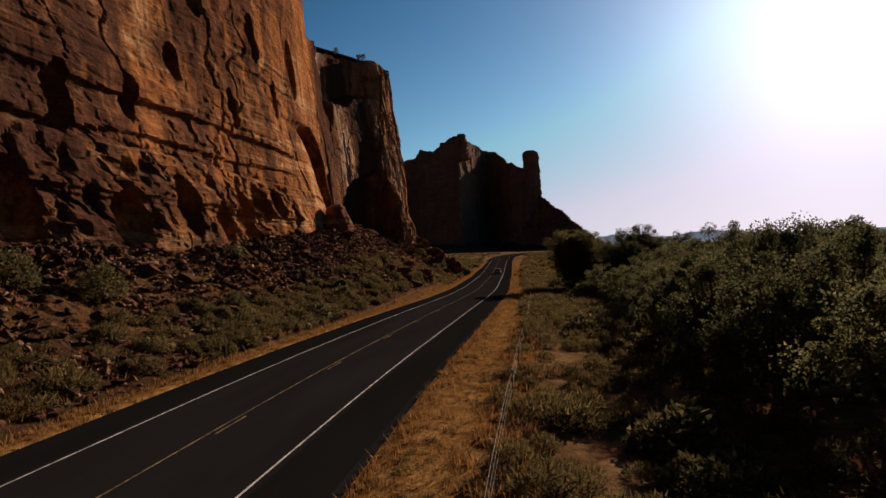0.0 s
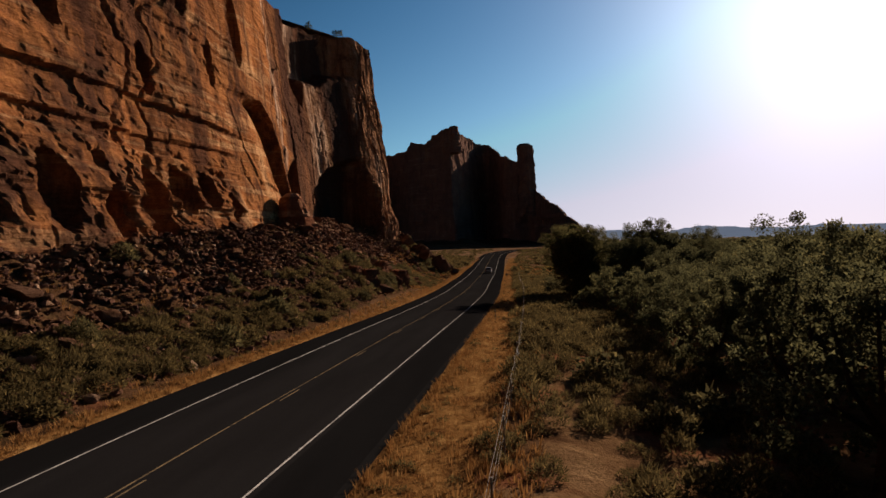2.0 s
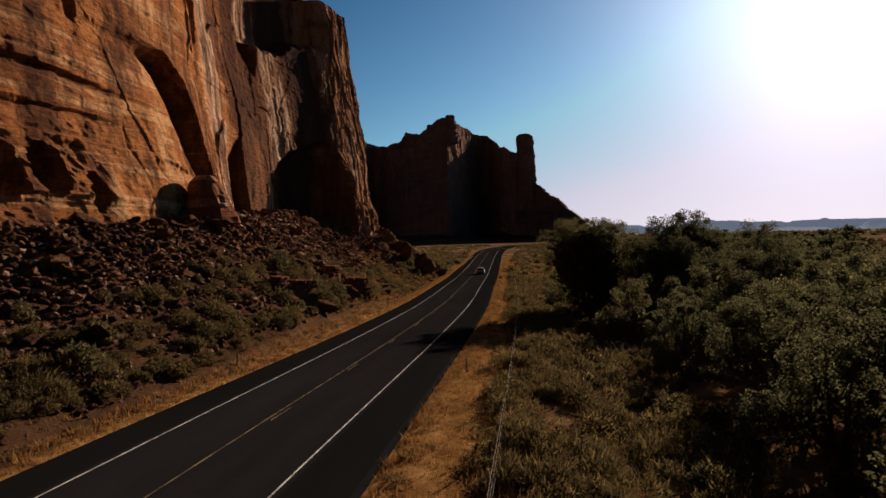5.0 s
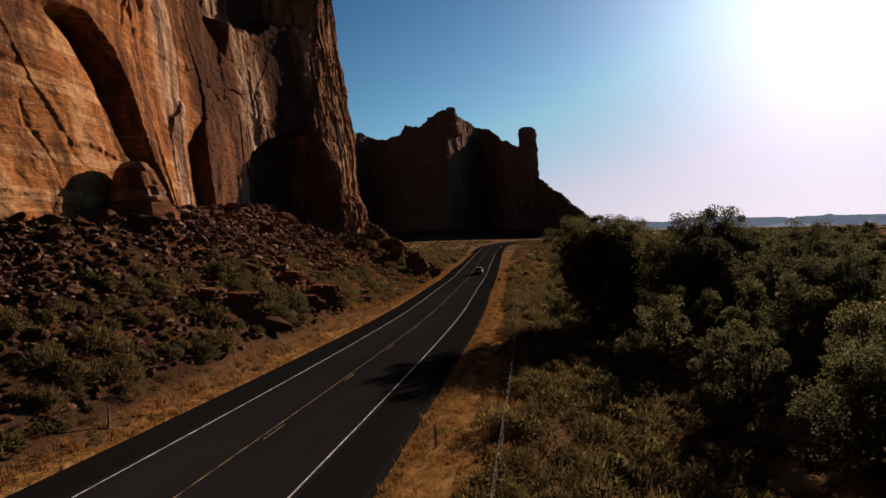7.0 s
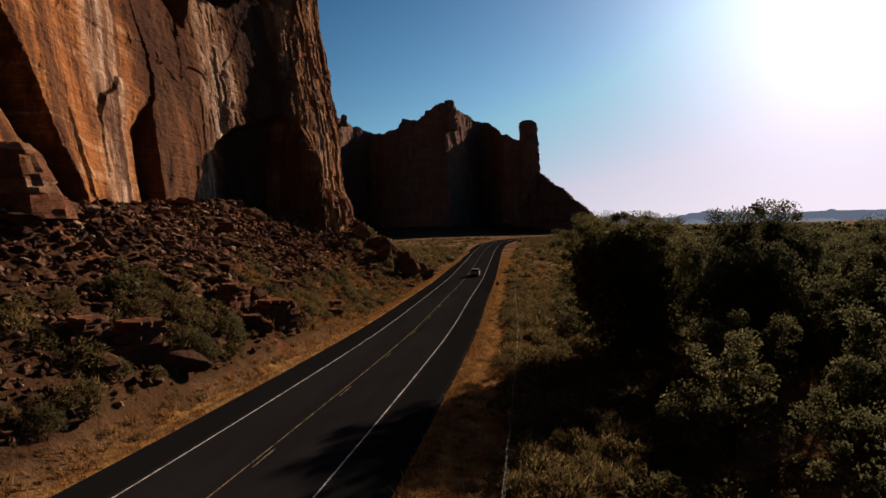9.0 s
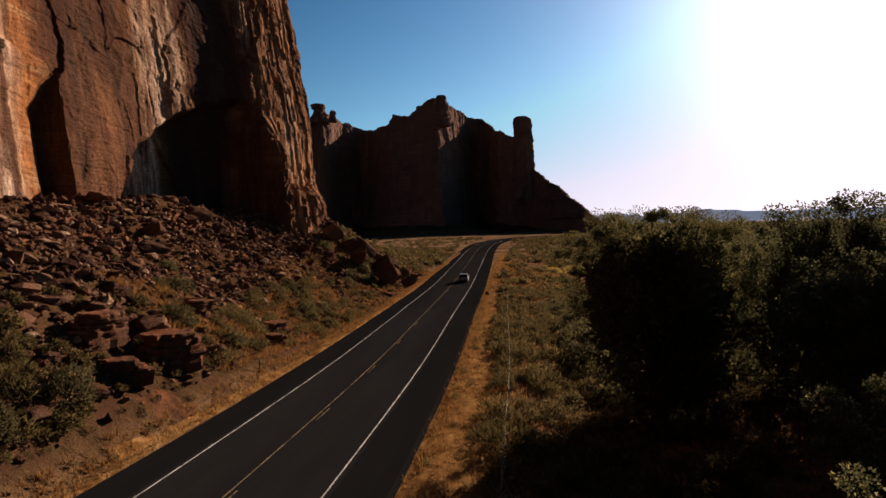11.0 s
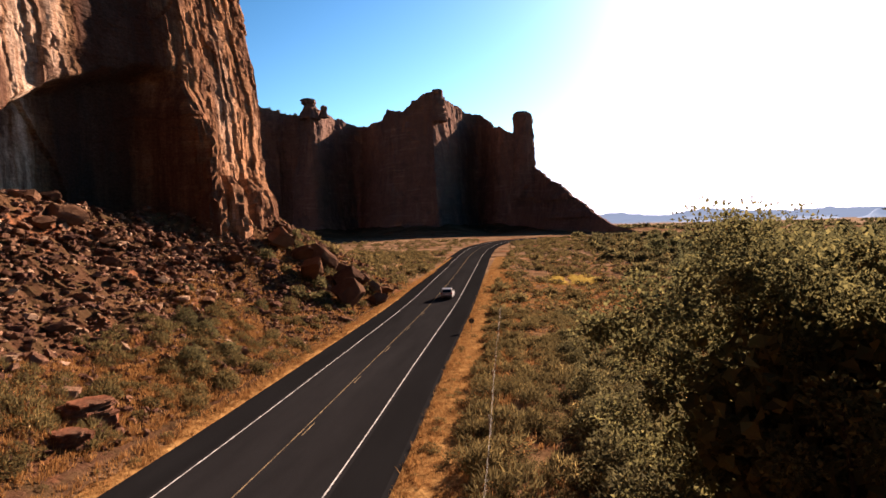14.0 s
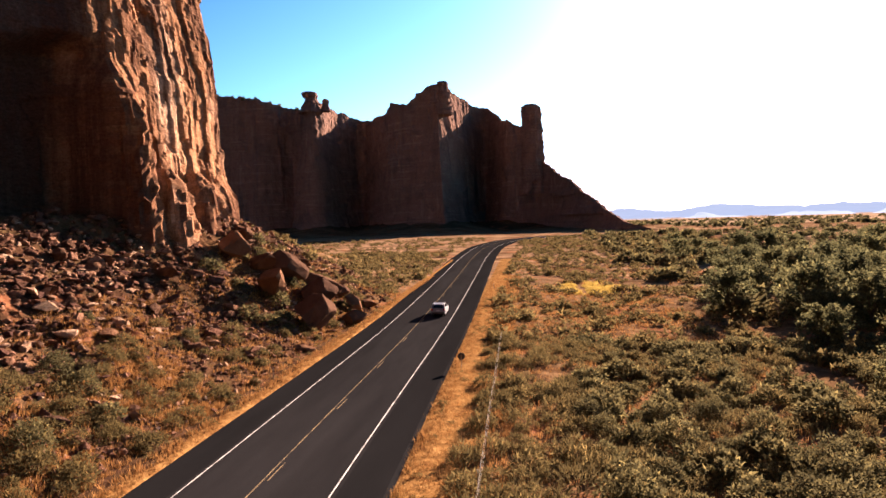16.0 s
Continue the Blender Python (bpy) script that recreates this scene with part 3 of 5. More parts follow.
def hollow(y, z, cy, cz, ry, rz, depth):
    q = ((y - cy) / ry) ** 2 + ((z - cz) / rz) ** 2
    return -depth * np.clip(1 - q, 0, 1) ** 0.42


def relief_a(x, y, z, v):
    near = 1 - smooth(94, 106, y)
    run = y - 0.35 * x
    big = fbm(x * 0.04, y * 0.04, z * 0.028, 2, 11)
    w = z + 0.9 * vnoise(y * 0.03, z * 0.03, x * 0.03, 12) + 0.03 * y
    layers = 0.72 * beds(w, y * 0.008, 5.2, 21, 0.93) + 0.46 * beds(w + 0.25 * vnoise(y * 0.2, z * 0.1, 0, 13), y * 0.015, 1.5, 22, 0.85) + 0.12 * beds(w, y * 0.05, 0.55, 23, 0.6)
    wu, ww = run + 0.7 * vnoise(y * 0.15, z * 0.12, 0, 17), w + 0.4 * vnoise(y * 0.15, z * 0.15, 0, 18)
    low = (1 - smooth(16, 21, z)) * (1 - 0.85 * smooth(90, 101, y))
    rugged = 0.30 + 0.75 * low + 0.7 * np.clip(vnoise(y * 0.06, z * 0.08, 9.1, 19), 0, 1)
    slabs = 0.72 * rugged * (0.27 * facets(wu, ww, 5.0, 2.6, 301, 0.9) + 0.24 * facets(wu, ww, 1.7, 0.95, 311, 1.0))
    warp = 1.2 * vnoise(y * 0.05, z * 0.03, 0, 14)
    pillars = 0.55 * facets(wu + 2.0 * warp, ww, 9.5, 17.0, 321, 1.2) + 0.12 * facets(wu + 2.0 * warp, ww, 3.1, 6.0, 331, 1.2) + 0.07 * facets(wu, ww, 0.9, 1.6, 341, 1.0)
    fine = fbm(x * 0.5, y * 0.5, z * 0.5, 4, 25)
    cracks = np.clip(1 - np.abs(vnoise(y * 0.09 + 0.3 * vnoise(z * 0.2, y * 0.2, 0, 45), z * 0.02, 3.3, 46)) / 0.02, 0, 1)
    spots = np.clip(vnoise(y * 0.55, z * 0.42, 4.4, 30) - 0.22, 0, 0.35)
    out = (1.3 + 0.4 * near) * big + (layers + slabs) * (0.25 + 0.75 * near) + pillars * (0.55 - 0.3 * near) * (0.3 + 0.7 * smooth(115, 124, y)) + fine * 0.13
    flutes = 0.24 * facets(wu + 1.2 * warp, ww, 1.9, 13.0, 351, 1.2) + 0.13 * facets(wu, ww, 0.65, 4.5, 361, 1.1)
    out = out + flutes * smooth(183, 190, y) + 0.5 * flutes * smooth(164, 168, y) * (1 - smooth(176, 180, y))
    out = out - spots * 2.3 * near * (0.15 + 0.85 * low) - (0.12 + 0.33 * near) * cracks
    # the lip at mid height, and the worn band below it
    lip = 20.3 + 0.9 * vnoise(y * 0.08, 0.3, 0.7, 47)
    out = out - near * 0.7 * smooth(0, 0.5, lip - z) * (1 - smooth(3.0, 8.0, lip - z))
    # tall alcove with a sharp far wall, deepest under its roof
    gap = np.interp(z, [9, 14.2, 21.2, 26.8, 29.2], [121.5, 121, 118.2, 114.6, 111.5]) - y
    deep = np.interp(z, [9, 12, 15, 21, 27, 28.6, 29.5], [1.2, 2.0, 3.0, 4.6, 5.6, 5.2, 0.0])
    out = out - deep * smooth(0.0, 0.5, gap) * np.exp(-np.clip(gap, 0, None) / 4.6)
    gap2 = 148.5 - 0.05 * (z - 12) - y
    deep2 = np.interp(z, [6, 9, 22, 26], [2.0, 4.2, 3.6, 0.0])
    out = out - deep2 * smooth(0, 0.6, gap2) * np.exp(-np.clip(gap2, 0, None) / 4.0)
    # caves low in the wall
    for cy, cz, ry, rz, dp in ((85.2, 14.4, 2.1, 2.6, 3.4), (90.0, 14.6, 1.7, 2.2, 3.0), (79.5, 12.0, 2.2, 4.4, 3.2), (66.5, 13.0, 2.0, 3.4, 2.6), (57, 11, 2.6, 3.0, 2.4), (45, 12, 2.6, 4.0, 3.0), (73, 11.5, 1.6, 2.4, 2.4), (94.5, 13.0, 1.0, 1.8, 1.6), (61, 24, 1.1, 2.6, 1.8), (70, 30, 1.4, 2.2, 2.0), (82, 27, 1.2, 2.8, 1.8), (52, 22, 1.4, 3.2, 2.0), (96, 31, 1.0, 3.0, 1.8), (90, 39, 1.4, 3.6, 2.2), (76, 40, 1.6, 2.6, 2.2)):
        out = out + hollow(y, z, cy, cz, ry, rz, dp)
    # dark overhung hollows high in the bay
    for cy, cz, ry, rz, dp in ((130, 44, 3, 8, 3.0), (104, 38, 1.6, 5, 2.5), (121, 36, 1.8, 6, 2.5)):
        out = out + hollow(y, z, cy, cz, ry, rz, dp)
    # the upper wall of the bay lies back above a ragged ledge
    brow = np.interp(y, [150, 156, 163, 167, 176, 184], [60, 43, 40, 47, 48, 52]) + 2.2 * vnoise(y * 0.22, 0.4, 0.2, 48) + 0.9 * vnoise(y * 0.8, 0.4, 0.6, 49)
    out = out - 4.6 * smooth(0, 2.0, z - brow) * smooth(147, 156, y - 0.5 * (z - 46) + 1.5 * vnoise(z * 0.3, y * 0.1, 0.8, 53)) * (1 - smooth(184, 195, y))
    # and its foot is undercut
    under = np.interp(y, [154, 163, 176, 186, 194], [11, 20, 28, 31, 33]) + 1.0 * vnoise(y * 0.3, 0.9, 0.2, 50)
    out = out - 4.2 * smooth(0, 2.2, under - z) * smooth(155, 162, y) * (1 - smooth(186, 190, y))
    # buttress at the foot of the nose, and a plinth all along
    out = out + 3.0 * np.exp(-((y - 189.5) / 3.2) ** 2) * (1 - smooth(24, 29.5, z)) + 2.0 * np.exp(-((y - 207) / 3.5) ** 2) * (1 - smooth(13, 19, z))
    out = out + 1.3 * (1 - smooth(9, 15, z)) * near
    return out


def lean_a(z, y):
    k = smooth(120, 185, y)
    return (1 - k) * np.interp(z, [0, 6, 12, 20, 29, 40, 66], [-3.2, -2.6, -1.6, 0.0, 1.6, 2.6, 4.2]) + k * np.interp(z, [0, 10, 20, 28, 34, 42, 51, 66], [-1.2, -0.5, 0, 0.5, 1.1, 2.4, 4.0, 5.4])


foot_a = np.interp(PLAN_A[:, 1], _foot[:, 0], _foot[:, 1]) - 4.5
foot_a[PLAN_A[:, 0] < -50] = 1.0
top_a = 65.0 + 1.6 * vnoise(PLAN_A[:, 0] * 0.06, PLAN_A[:, 1] * 0.06, 0, 51) + 1.2 * vnoise(PLAN_A[:, 0] * 0.25, PLAN_A[:, 1] * 0.25, 0, 52)
top_a += np.interp(PLAN_A[:, 1], [0, 117, 124, 132, 160, 184, 215], [5, 5, 0, -9, -5, 0, 1])
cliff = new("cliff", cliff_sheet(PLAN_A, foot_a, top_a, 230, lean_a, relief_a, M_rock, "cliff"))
tagged(cliff, "towering banded red sandstone cliff with dark varnish streaks and hollows", "cliff")

# the far butte: its crest drops and climbs along the line
_crest = np.array([(-420, 118), (-300, 119), (-247, 118), (-215, 113), (-186, 106), (-172, 104), (-171, 105), (-154, 104), (-150, 103), (-142, 100), (-126, 95), (-110, 95), (-103, 101), (-88, 97),
                   (-76, 104), (-68, 109), (-58, 109), (-51, 110), (-46, 111), (-42, 109), (-36, 108), (-33, 101), (-29, 98), (-26, 91), (-7, 83), (2, 80), (7.0, 72), (9.2, 56), (18, 46), (26, 39), (38, 25), (45, 17), (51, 11.5), (57, 7), (62, 4), (100, 3)])


def relief_b(x, y, z, v):
    run = x + 0.4 * y + 3 * vnoise(x * 0.03, z * 0.03, 0, 60)
    out = 4.0 * fbm(x * 0.02, y * 0.02, z * 0.012, 3, 61) + 3.0 * beds(run, z * 0.01, 11.0, 65, 0.85) + 1.2 * beds(run, z * 0.02, 4.0, 66, 0.8) + 0.7 * beds(z, x * 0.01, 13.0, 67) + 0.9 * fbm(x * 0.2, y * 0.2, z * 0.2, 3, 71)
    talus = smooth(8, 22, x)
    out = out * (1 - 0.8 * smooth(-12, -5, x))
    return out * (1 - 0.75 * talus) + talus * (2.5 * beds(z, x * 0.05, 4.5, 68, 0.7) + 1.5 * fbm(x * 0.12, y * 0.12, z * 0.12, 3, 74))


crest_b = np.interp(PLAN_B[:, 0], _crest[:, 0], _crest[:, 1])
crest_b = crest_b + (1.6 * beds(PLAN_B[:, 0] + 0.3 * PLAN_B[:, 1], 0.5, 4.0, 75, 0.85) + 1.2 * vnoise(PLAN_B[:, 0] * 0.35, PLAN_B[:, 1] * 0.35, 0, 73)) * smooth(4, 30, crest_b)
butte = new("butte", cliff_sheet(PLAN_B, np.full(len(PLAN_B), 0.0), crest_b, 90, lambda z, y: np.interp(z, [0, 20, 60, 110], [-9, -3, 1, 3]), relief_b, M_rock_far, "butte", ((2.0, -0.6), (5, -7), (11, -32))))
tagged(butte, "far dark sandstone butte with a broken crest and spire", "butte")


def column(cx, cy, z0, rings, seed, sides=26, rough=0.16):
    """A rough rock column: rings of (height above z0, radius, shift in x)."""
    rings = np.array(rings, float)
    h = np.linspace(rings[0, 0], rings[-1, 0], 34)
    r, sh = np.interp(h, rings[:, 0], rings[:, 1]), np.interp(h, rings[:, 0], rings[:, 2])
    a = np.linspace(0, 2 * math.pi, sides, endpoint=False)
    A, H = np.meshgrid(a, h)
    R = np.repeat(r[:, None], sides, 1)
    n = facets(A * 3.0 + 50, H / np.max(r) * 1.6, 1.0, 1.2, 400 + seed, 0.9) + 0.8 * fbm(np.cos(A) * 1.4 + seed, np.sin(A) * 1.4, H * 0.25, 3, 90 + seed)
    R = R * (1 + rough * n)
    V = np.stack([cx + sh[:, None] + np.cos(A) * R, cy + np.sin(A) * R, z0 + H], 2).reshape(-1, 3)
    i, j = np.meshgrid(np.arange(len(h) - 1), np.arange(sides), indexing="ij")
    q = np.stack([i * sides + j, i * sides + (j + 1) % sides, (i + 1) * sides + (j + 1) % sides, (i + 1) * sides + j], 2).reshape(-1, 4)
    tip = len(V)
    V = np.vstack([V, [[cx + sh[-1], cy, z0 + h[-1] + 0.1 * r[-1]]]])
    cap = np.stack([tip - sides + np.arange(sides), tip - sides + (np.arange(sides) + 1) % sides, np.full(sides, tip)], 1)
    return V, [q, cap]


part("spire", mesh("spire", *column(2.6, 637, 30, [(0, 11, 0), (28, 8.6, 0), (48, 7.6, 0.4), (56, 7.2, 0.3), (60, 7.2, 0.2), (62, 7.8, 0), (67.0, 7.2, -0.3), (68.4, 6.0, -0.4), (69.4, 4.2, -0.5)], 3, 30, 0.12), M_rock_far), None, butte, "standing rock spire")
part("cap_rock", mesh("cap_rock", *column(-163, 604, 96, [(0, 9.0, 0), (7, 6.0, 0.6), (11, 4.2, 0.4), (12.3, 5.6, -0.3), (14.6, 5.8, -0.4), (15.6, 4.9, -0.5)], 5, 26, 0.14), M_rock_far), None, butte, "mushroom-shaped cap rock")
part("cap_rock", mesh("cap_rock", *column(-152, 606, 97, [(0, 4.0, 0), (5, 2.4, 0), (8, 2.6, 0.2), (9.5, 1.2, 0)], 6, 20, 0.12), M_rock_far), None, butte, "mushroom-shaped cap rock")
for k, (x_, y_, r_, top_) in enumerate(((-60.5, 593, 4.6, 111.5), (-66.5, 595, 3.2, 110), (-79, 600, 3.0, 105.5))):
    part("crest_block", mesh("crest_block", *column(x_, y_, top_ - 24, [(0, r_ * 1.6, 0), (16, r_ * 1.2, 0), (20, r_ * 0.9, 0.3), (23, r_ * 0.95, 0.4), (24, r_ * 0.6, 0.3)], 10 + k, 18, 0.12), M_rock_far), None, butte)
for k, (x_, y_, r_, h_) in enumerate(((-38.9, 189.8, 1.7, 18.0), (-37.6, 193.6, 1.9, 11.0), (-38.4, 196.6, 1.8, 9.5), (-38.0, 200.6, 1.9, 11.0), (-38.2, 204.4, 1.8, 9.0), (-38.8, 208.2, 1.7, 8.5))):
    part("buttress", mesh("buttress", *column(x_, y_, 6.5, [(0, r_ * 1.25, 0.3), (h_ * 0.5, r_, 0), (h_ * 0.85, r_ * 0.9, -0.4), (h_, r_ * 0.45, -0.9)], 20 + k, 22, 0.16), M_rock), None, cliff)


# mesas at the edge of sight, pale distance haze put into colour and glow
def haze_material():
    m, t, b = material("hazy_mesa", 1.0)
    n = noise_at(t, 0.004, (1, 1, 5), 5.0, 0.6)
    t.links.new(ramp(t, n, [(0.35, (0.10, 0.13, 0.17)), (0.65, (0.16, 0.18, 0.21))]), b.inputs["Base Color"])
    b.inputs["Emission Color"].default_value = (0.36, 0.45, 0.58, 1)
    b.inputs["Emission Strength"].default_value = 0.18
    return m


M_haze = haze_material()
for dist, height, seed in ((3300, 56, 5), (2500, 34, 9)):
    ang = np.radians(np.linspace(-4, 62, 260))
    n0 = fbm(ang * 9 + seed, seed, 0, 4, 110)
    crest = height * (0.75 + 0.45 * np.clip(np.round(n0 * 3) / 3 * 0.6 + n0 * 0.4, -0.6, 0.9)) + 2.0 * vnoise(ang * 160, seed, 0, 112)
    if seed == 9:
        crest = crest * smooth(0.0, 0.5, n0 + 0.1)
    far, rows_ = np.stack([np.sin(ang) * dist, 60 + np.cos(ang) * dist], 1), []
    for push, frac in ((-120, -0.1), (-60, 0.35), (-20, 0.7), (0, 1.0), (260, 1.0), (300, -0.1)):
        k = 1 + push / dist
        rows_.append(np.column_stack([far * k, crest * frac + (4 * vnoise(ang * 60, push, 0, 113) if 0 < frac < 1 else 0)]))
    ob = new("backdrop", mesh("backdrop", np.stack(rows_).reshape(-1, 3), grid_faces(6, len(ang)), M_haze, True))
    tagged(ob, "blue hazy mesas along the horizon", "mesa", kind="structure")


# ---- scattering ----
RNG = np.random.default_rng(7)


def scatter(verts, faces, places, sizes, turns, tilts=None):
    """Many copies of one small shape as one pair of arrays. sizes: (n, 3)."""
    n, k = len(places), len(verts)
    c, s = np.cos(turns), np.sin(turns)
    v = verts[None] * sizes[:, None, :]
    if tilts is not None:
        ct, st = np.cos(tilts)[:, None], np.sin(tilts)[:, None]
        y2, z2 = v[..., 1] * ct - v[..., 2] * st, v[..., 1] * st + v[..., 2] * ct
        v = np.stack([v[..., 0], y2, z2], 2)
    out = np.stack([v[..., 0] * c[:, None] - v[..., 1] * s[:, None], v[..., 0] * s[:, None] + v[..., 1] * c[:, None], v[..., 2]], 2) + places[:, None, :]
    f = faces[None] + (np.arange(n) * k)[:, None, None]
    return out.reshape(-1, 3), f.reshape(-1, faces.shape[1])


def gather(pieces):
    vs, fs, at = [], [], 0
    for v, f in pieces:
        vs.append(v)
        fs.append(f + at)
        at += len(v)
    return np.vstack(vs), np.vstack(fs)


def diamonds(root, way, length, width, bend=0.25, spin=None):
    """Small leaf shapes: root, two shoulders and a tip, folded along the middle."""
    n = len(root)
    way = way / np.maximum(np.linalg.norm(way, axis=1), 1e-6)[:, None]
    side = np.cross(way, RNG.normal(size=(n, 3)))
    side /= np.maximum(np.linalg.norm(side, axis=1), 1e-6)[:, None]
    up = np.cross(side, way)
    L, W = length[:, None], width[:, None]
    v = np.stack([root, root + way * L * 0.5 + side * W * 0.5 + up * W * bend, root + way * L, root + way * L * 0.5 - side * W * 0.5 + up * W * bend], 1)
    f = np.arange(n)[:, None] * 4 + np.array([[0, 1, 2, 3]])
    return v.reshape(-1, 3), f


def blades(root, way, length, width):
    """Narrow leaves of one triangle each."""
    n = len(root)
    way = way / np.maximum(np.linalg.norm(way, axis=1), 1e-6)[:, None]
    side = np.cross(way, RNG.normal(size=(n, 3)))
    side /= np.maximum(np.linalg.norm(side, axis=1), 1e-6)[:, None]
    v = np.stack([root - side * width[:, None] * 0.5, root + side * width[:, None] * 0.5, root + way * length[:, None]], 1)
    return v.reshape(-1, 3), np.arange(n * 3).reshape(-1, 3)


def ball(n):
    d = RNG.normal(size=(n, 3))
    return d / np.linalg.norm(d, axis=1)[:, None]


def spread(n, x0, x1, y0, y1, gap=0.0, clump=0.0, seed=91):
    x, y = RNG.uniform(x0, x1, n), RNG.uniform(y0, y1, n)
    d, _ = near_road(x, y)
    keep = (np.abs(d) > 8.2 + gap) & (vnoise(x * 0.11, y * 0.11, 0, seed) + RNG.normal(0, 0.2, n) > clump)
    keep &= ((x - 11.5) / 5.0) ** 2 + ((y - 246) / 10.0) ** 2 > 0.6 + 0.5 * vnoise(x * 0.4, y * 0.3, 0, 99)
    return x[keep], y[keep]


# ---- boulders and rubble ----
def boulder_shape(seed, cuts=2, squash=(1, 1, 0.75)):
    bm = bmesh.new()
    bmesh.ops.create_icosphere(bm, subdivisions=cuts, radius=1.0)
    rng = np.random.default_rng(seed)
    co = np.array([v.co for v in bm.verts])
    for _ in range(17):
        d = rng.normal(size=3)
        d /= np.linalg.norm(d)
        h = rng.uniform(0.34, 0.72)
        over = np.clip(co @ d - h, 0, None)
        co = co - over[:, None] * d[None] * 0.98
    co = co * (1 + 0.07 * fbm(co[:, 0] * 1.5 + seed, co[:, 1] * 1.5, co[:, 2] * 1.5, 3, 80 + seed % 7))[:, None] * np.array(squash)
    faces = np.array([[v.index for v in f.verts] for f in bm.faces])
    bm.free()
    return co, faces


ROCKS = [boulder_shape(100 + i, 1, (1, 0.8, 0.7)) for i in range(6)]
BOULDERS = [mesh("boulder", *boulder_shape(200 + i, 3, (1.0, 0.85, 0.8 - 0.06 * (i % 3))), M_boulder) for i in range(7)]


def boulder(x, y, size, kind, turn=0.0, tilt=0.0, flat=1.0, sink=0.25, label="weathered red sandstone boulder lying on the scree"):
    ob = new("boulder", BOULDERS[kind % 7])
    z = float(ground_z(x, y)[0])
    ob.matrix_world = Matrix.Translation((x, y, z + size * flat * (0.75 - sink) - 0.15)) @ pose(0, 0, 0, tilt, 0, turn) @ Matrix.Diagonal((size, size, size * flat, 1))
    return tagged(ob, label, "boulder", "boulders below the cliff")


for row in ((-35.6, 108.2, 1.7, 0, 20, 8, 1.0), (-31.6, 112.2, 1.6, 4, 60, 12, 0.9), (-39.5, 122.5, 2.0, 1, 70, 0, 0.9), (-34.0, 117.2, 1.8, 2, 130, 0, 0.8), (-30.3, 150.5, 1.7, 3, 30, -12, 0.55), (-38.5, 150.0, 2.9, 4, -35, 28, 0.5),
            (-36.0, 146.5, 2.0, 5, 60, 20, 0.6), (-42.0, 166.5, 2.6, 6, 10, 12, 0.8), (-40.5, 162.5, 2.0, 0, 95, 0, 0.8), (-39.4, 169.5, 1.7, 1, 40, 0, 0.8), (-37.0, 166.0, 1.4, 2, 15, 0, 0.9),
            (-22.6, 195.5, 3.4, 3, 25, 10, 1.15), (-27.8, 196.5, 3.6, 4, 80, 0, 1.2), (-31.0, 200.5, 2.8, 5, 140, 0, 0.9), (-21.0, 187.0, 1.5, 6, 20, -8, 0.5), (-25.2, 214.5, 2.6, 0, 60, 0, 0.9),
            (-21.8, 216.0, 2.2, 1, 110, 0, 0.8), (-20.5, 203.5, 2.3, 2, 30, 0, 0.9), (-24.8, 203.0, 3.2, 3, 0, 0, 1.15), (-29.2, 204.5, 3.4, 6, 40, 0, 1.15), (-33.0, 198.0, 3.2, 2, 100, 0, 1.1), (-26.4, 210.0, 3.0, 5, 20, 0, 1.15), (-30.5, 212.0, 2.7, 1, 130, 0, 1.1), (-22.2, 209.5, 2.5, 6, 75, 0, 1.1), (-34.2, 204.0, 2.2, 4, 70, 0, 0.9), (-19.5, 106.0, 1.8, 5, 30, 15, 0.8),
            (-20.5, 100.5, 1.5, 6, 90, 0, 0.8), (-19.8, 110.5, 1.3, 0, 50, 0, 0.8), (-20.2, 127.5, 1.4, 1, 20, 0, 0.7), (-22.6, 123.0, 1.6, 2, 60, 0, 0.8), (-30.0, 171.0, 1.3, 3, 100, 0, 0.6),
            (-27.5, 165.0, 1.2, 4, 10, 20, 0.8), (-24.5, 158.5, 0.9, 5, 40, 0, 0.9), (-33.0, 135.0, 1.6, 6, 75, 0, 0.8), (-29.5, 82.0, 1.5, 0, 30, 0, 0.8), (-31.0, 107.5, 2.0, 1, 150, 0, 0.7)):
    boulder(*row)
for i in range(150):
    y = RNG.uniform(45, 225)
    wall = float(np.interp(y, [40, 120, 150, 175, 190, 212, 235], [-37, -35, -46, -47, -41, -39, -45]))
    x = wall + abs(RNG.normal(0, 7.0)) + 0.5
    if x > -21.5:
        continue
    boulder(x, y, float(RNG.uniform(0.55, 1.25) * (1 + 0.5 * (RNG.random() < 0.15))), i, RNG.uniform(0, 360), RNG.uniform(-20, 20), RNG.uniform(0.6, 1.0))


def rubble_places(n, y0, y1, spread, edge):
    y = RNG.uniform(y0, y1, n)
    wall = np.interp(y, [0, 40, 120, 150, 175, 190, 212, 235, 300], [-38, -37, -35, -46, -47, -41, -39, -45, -45])
    x = wall + np.abs(RNG.normal(0, spread, n))
    d, _ = near_road(x, y)
    keep = (d < -edge) & (vnoise(x * 0.12, y * 0.12, 0, 88) + RNG.normal(0, 0.25, n) > -0.12)
    return x[keep], y[keep]


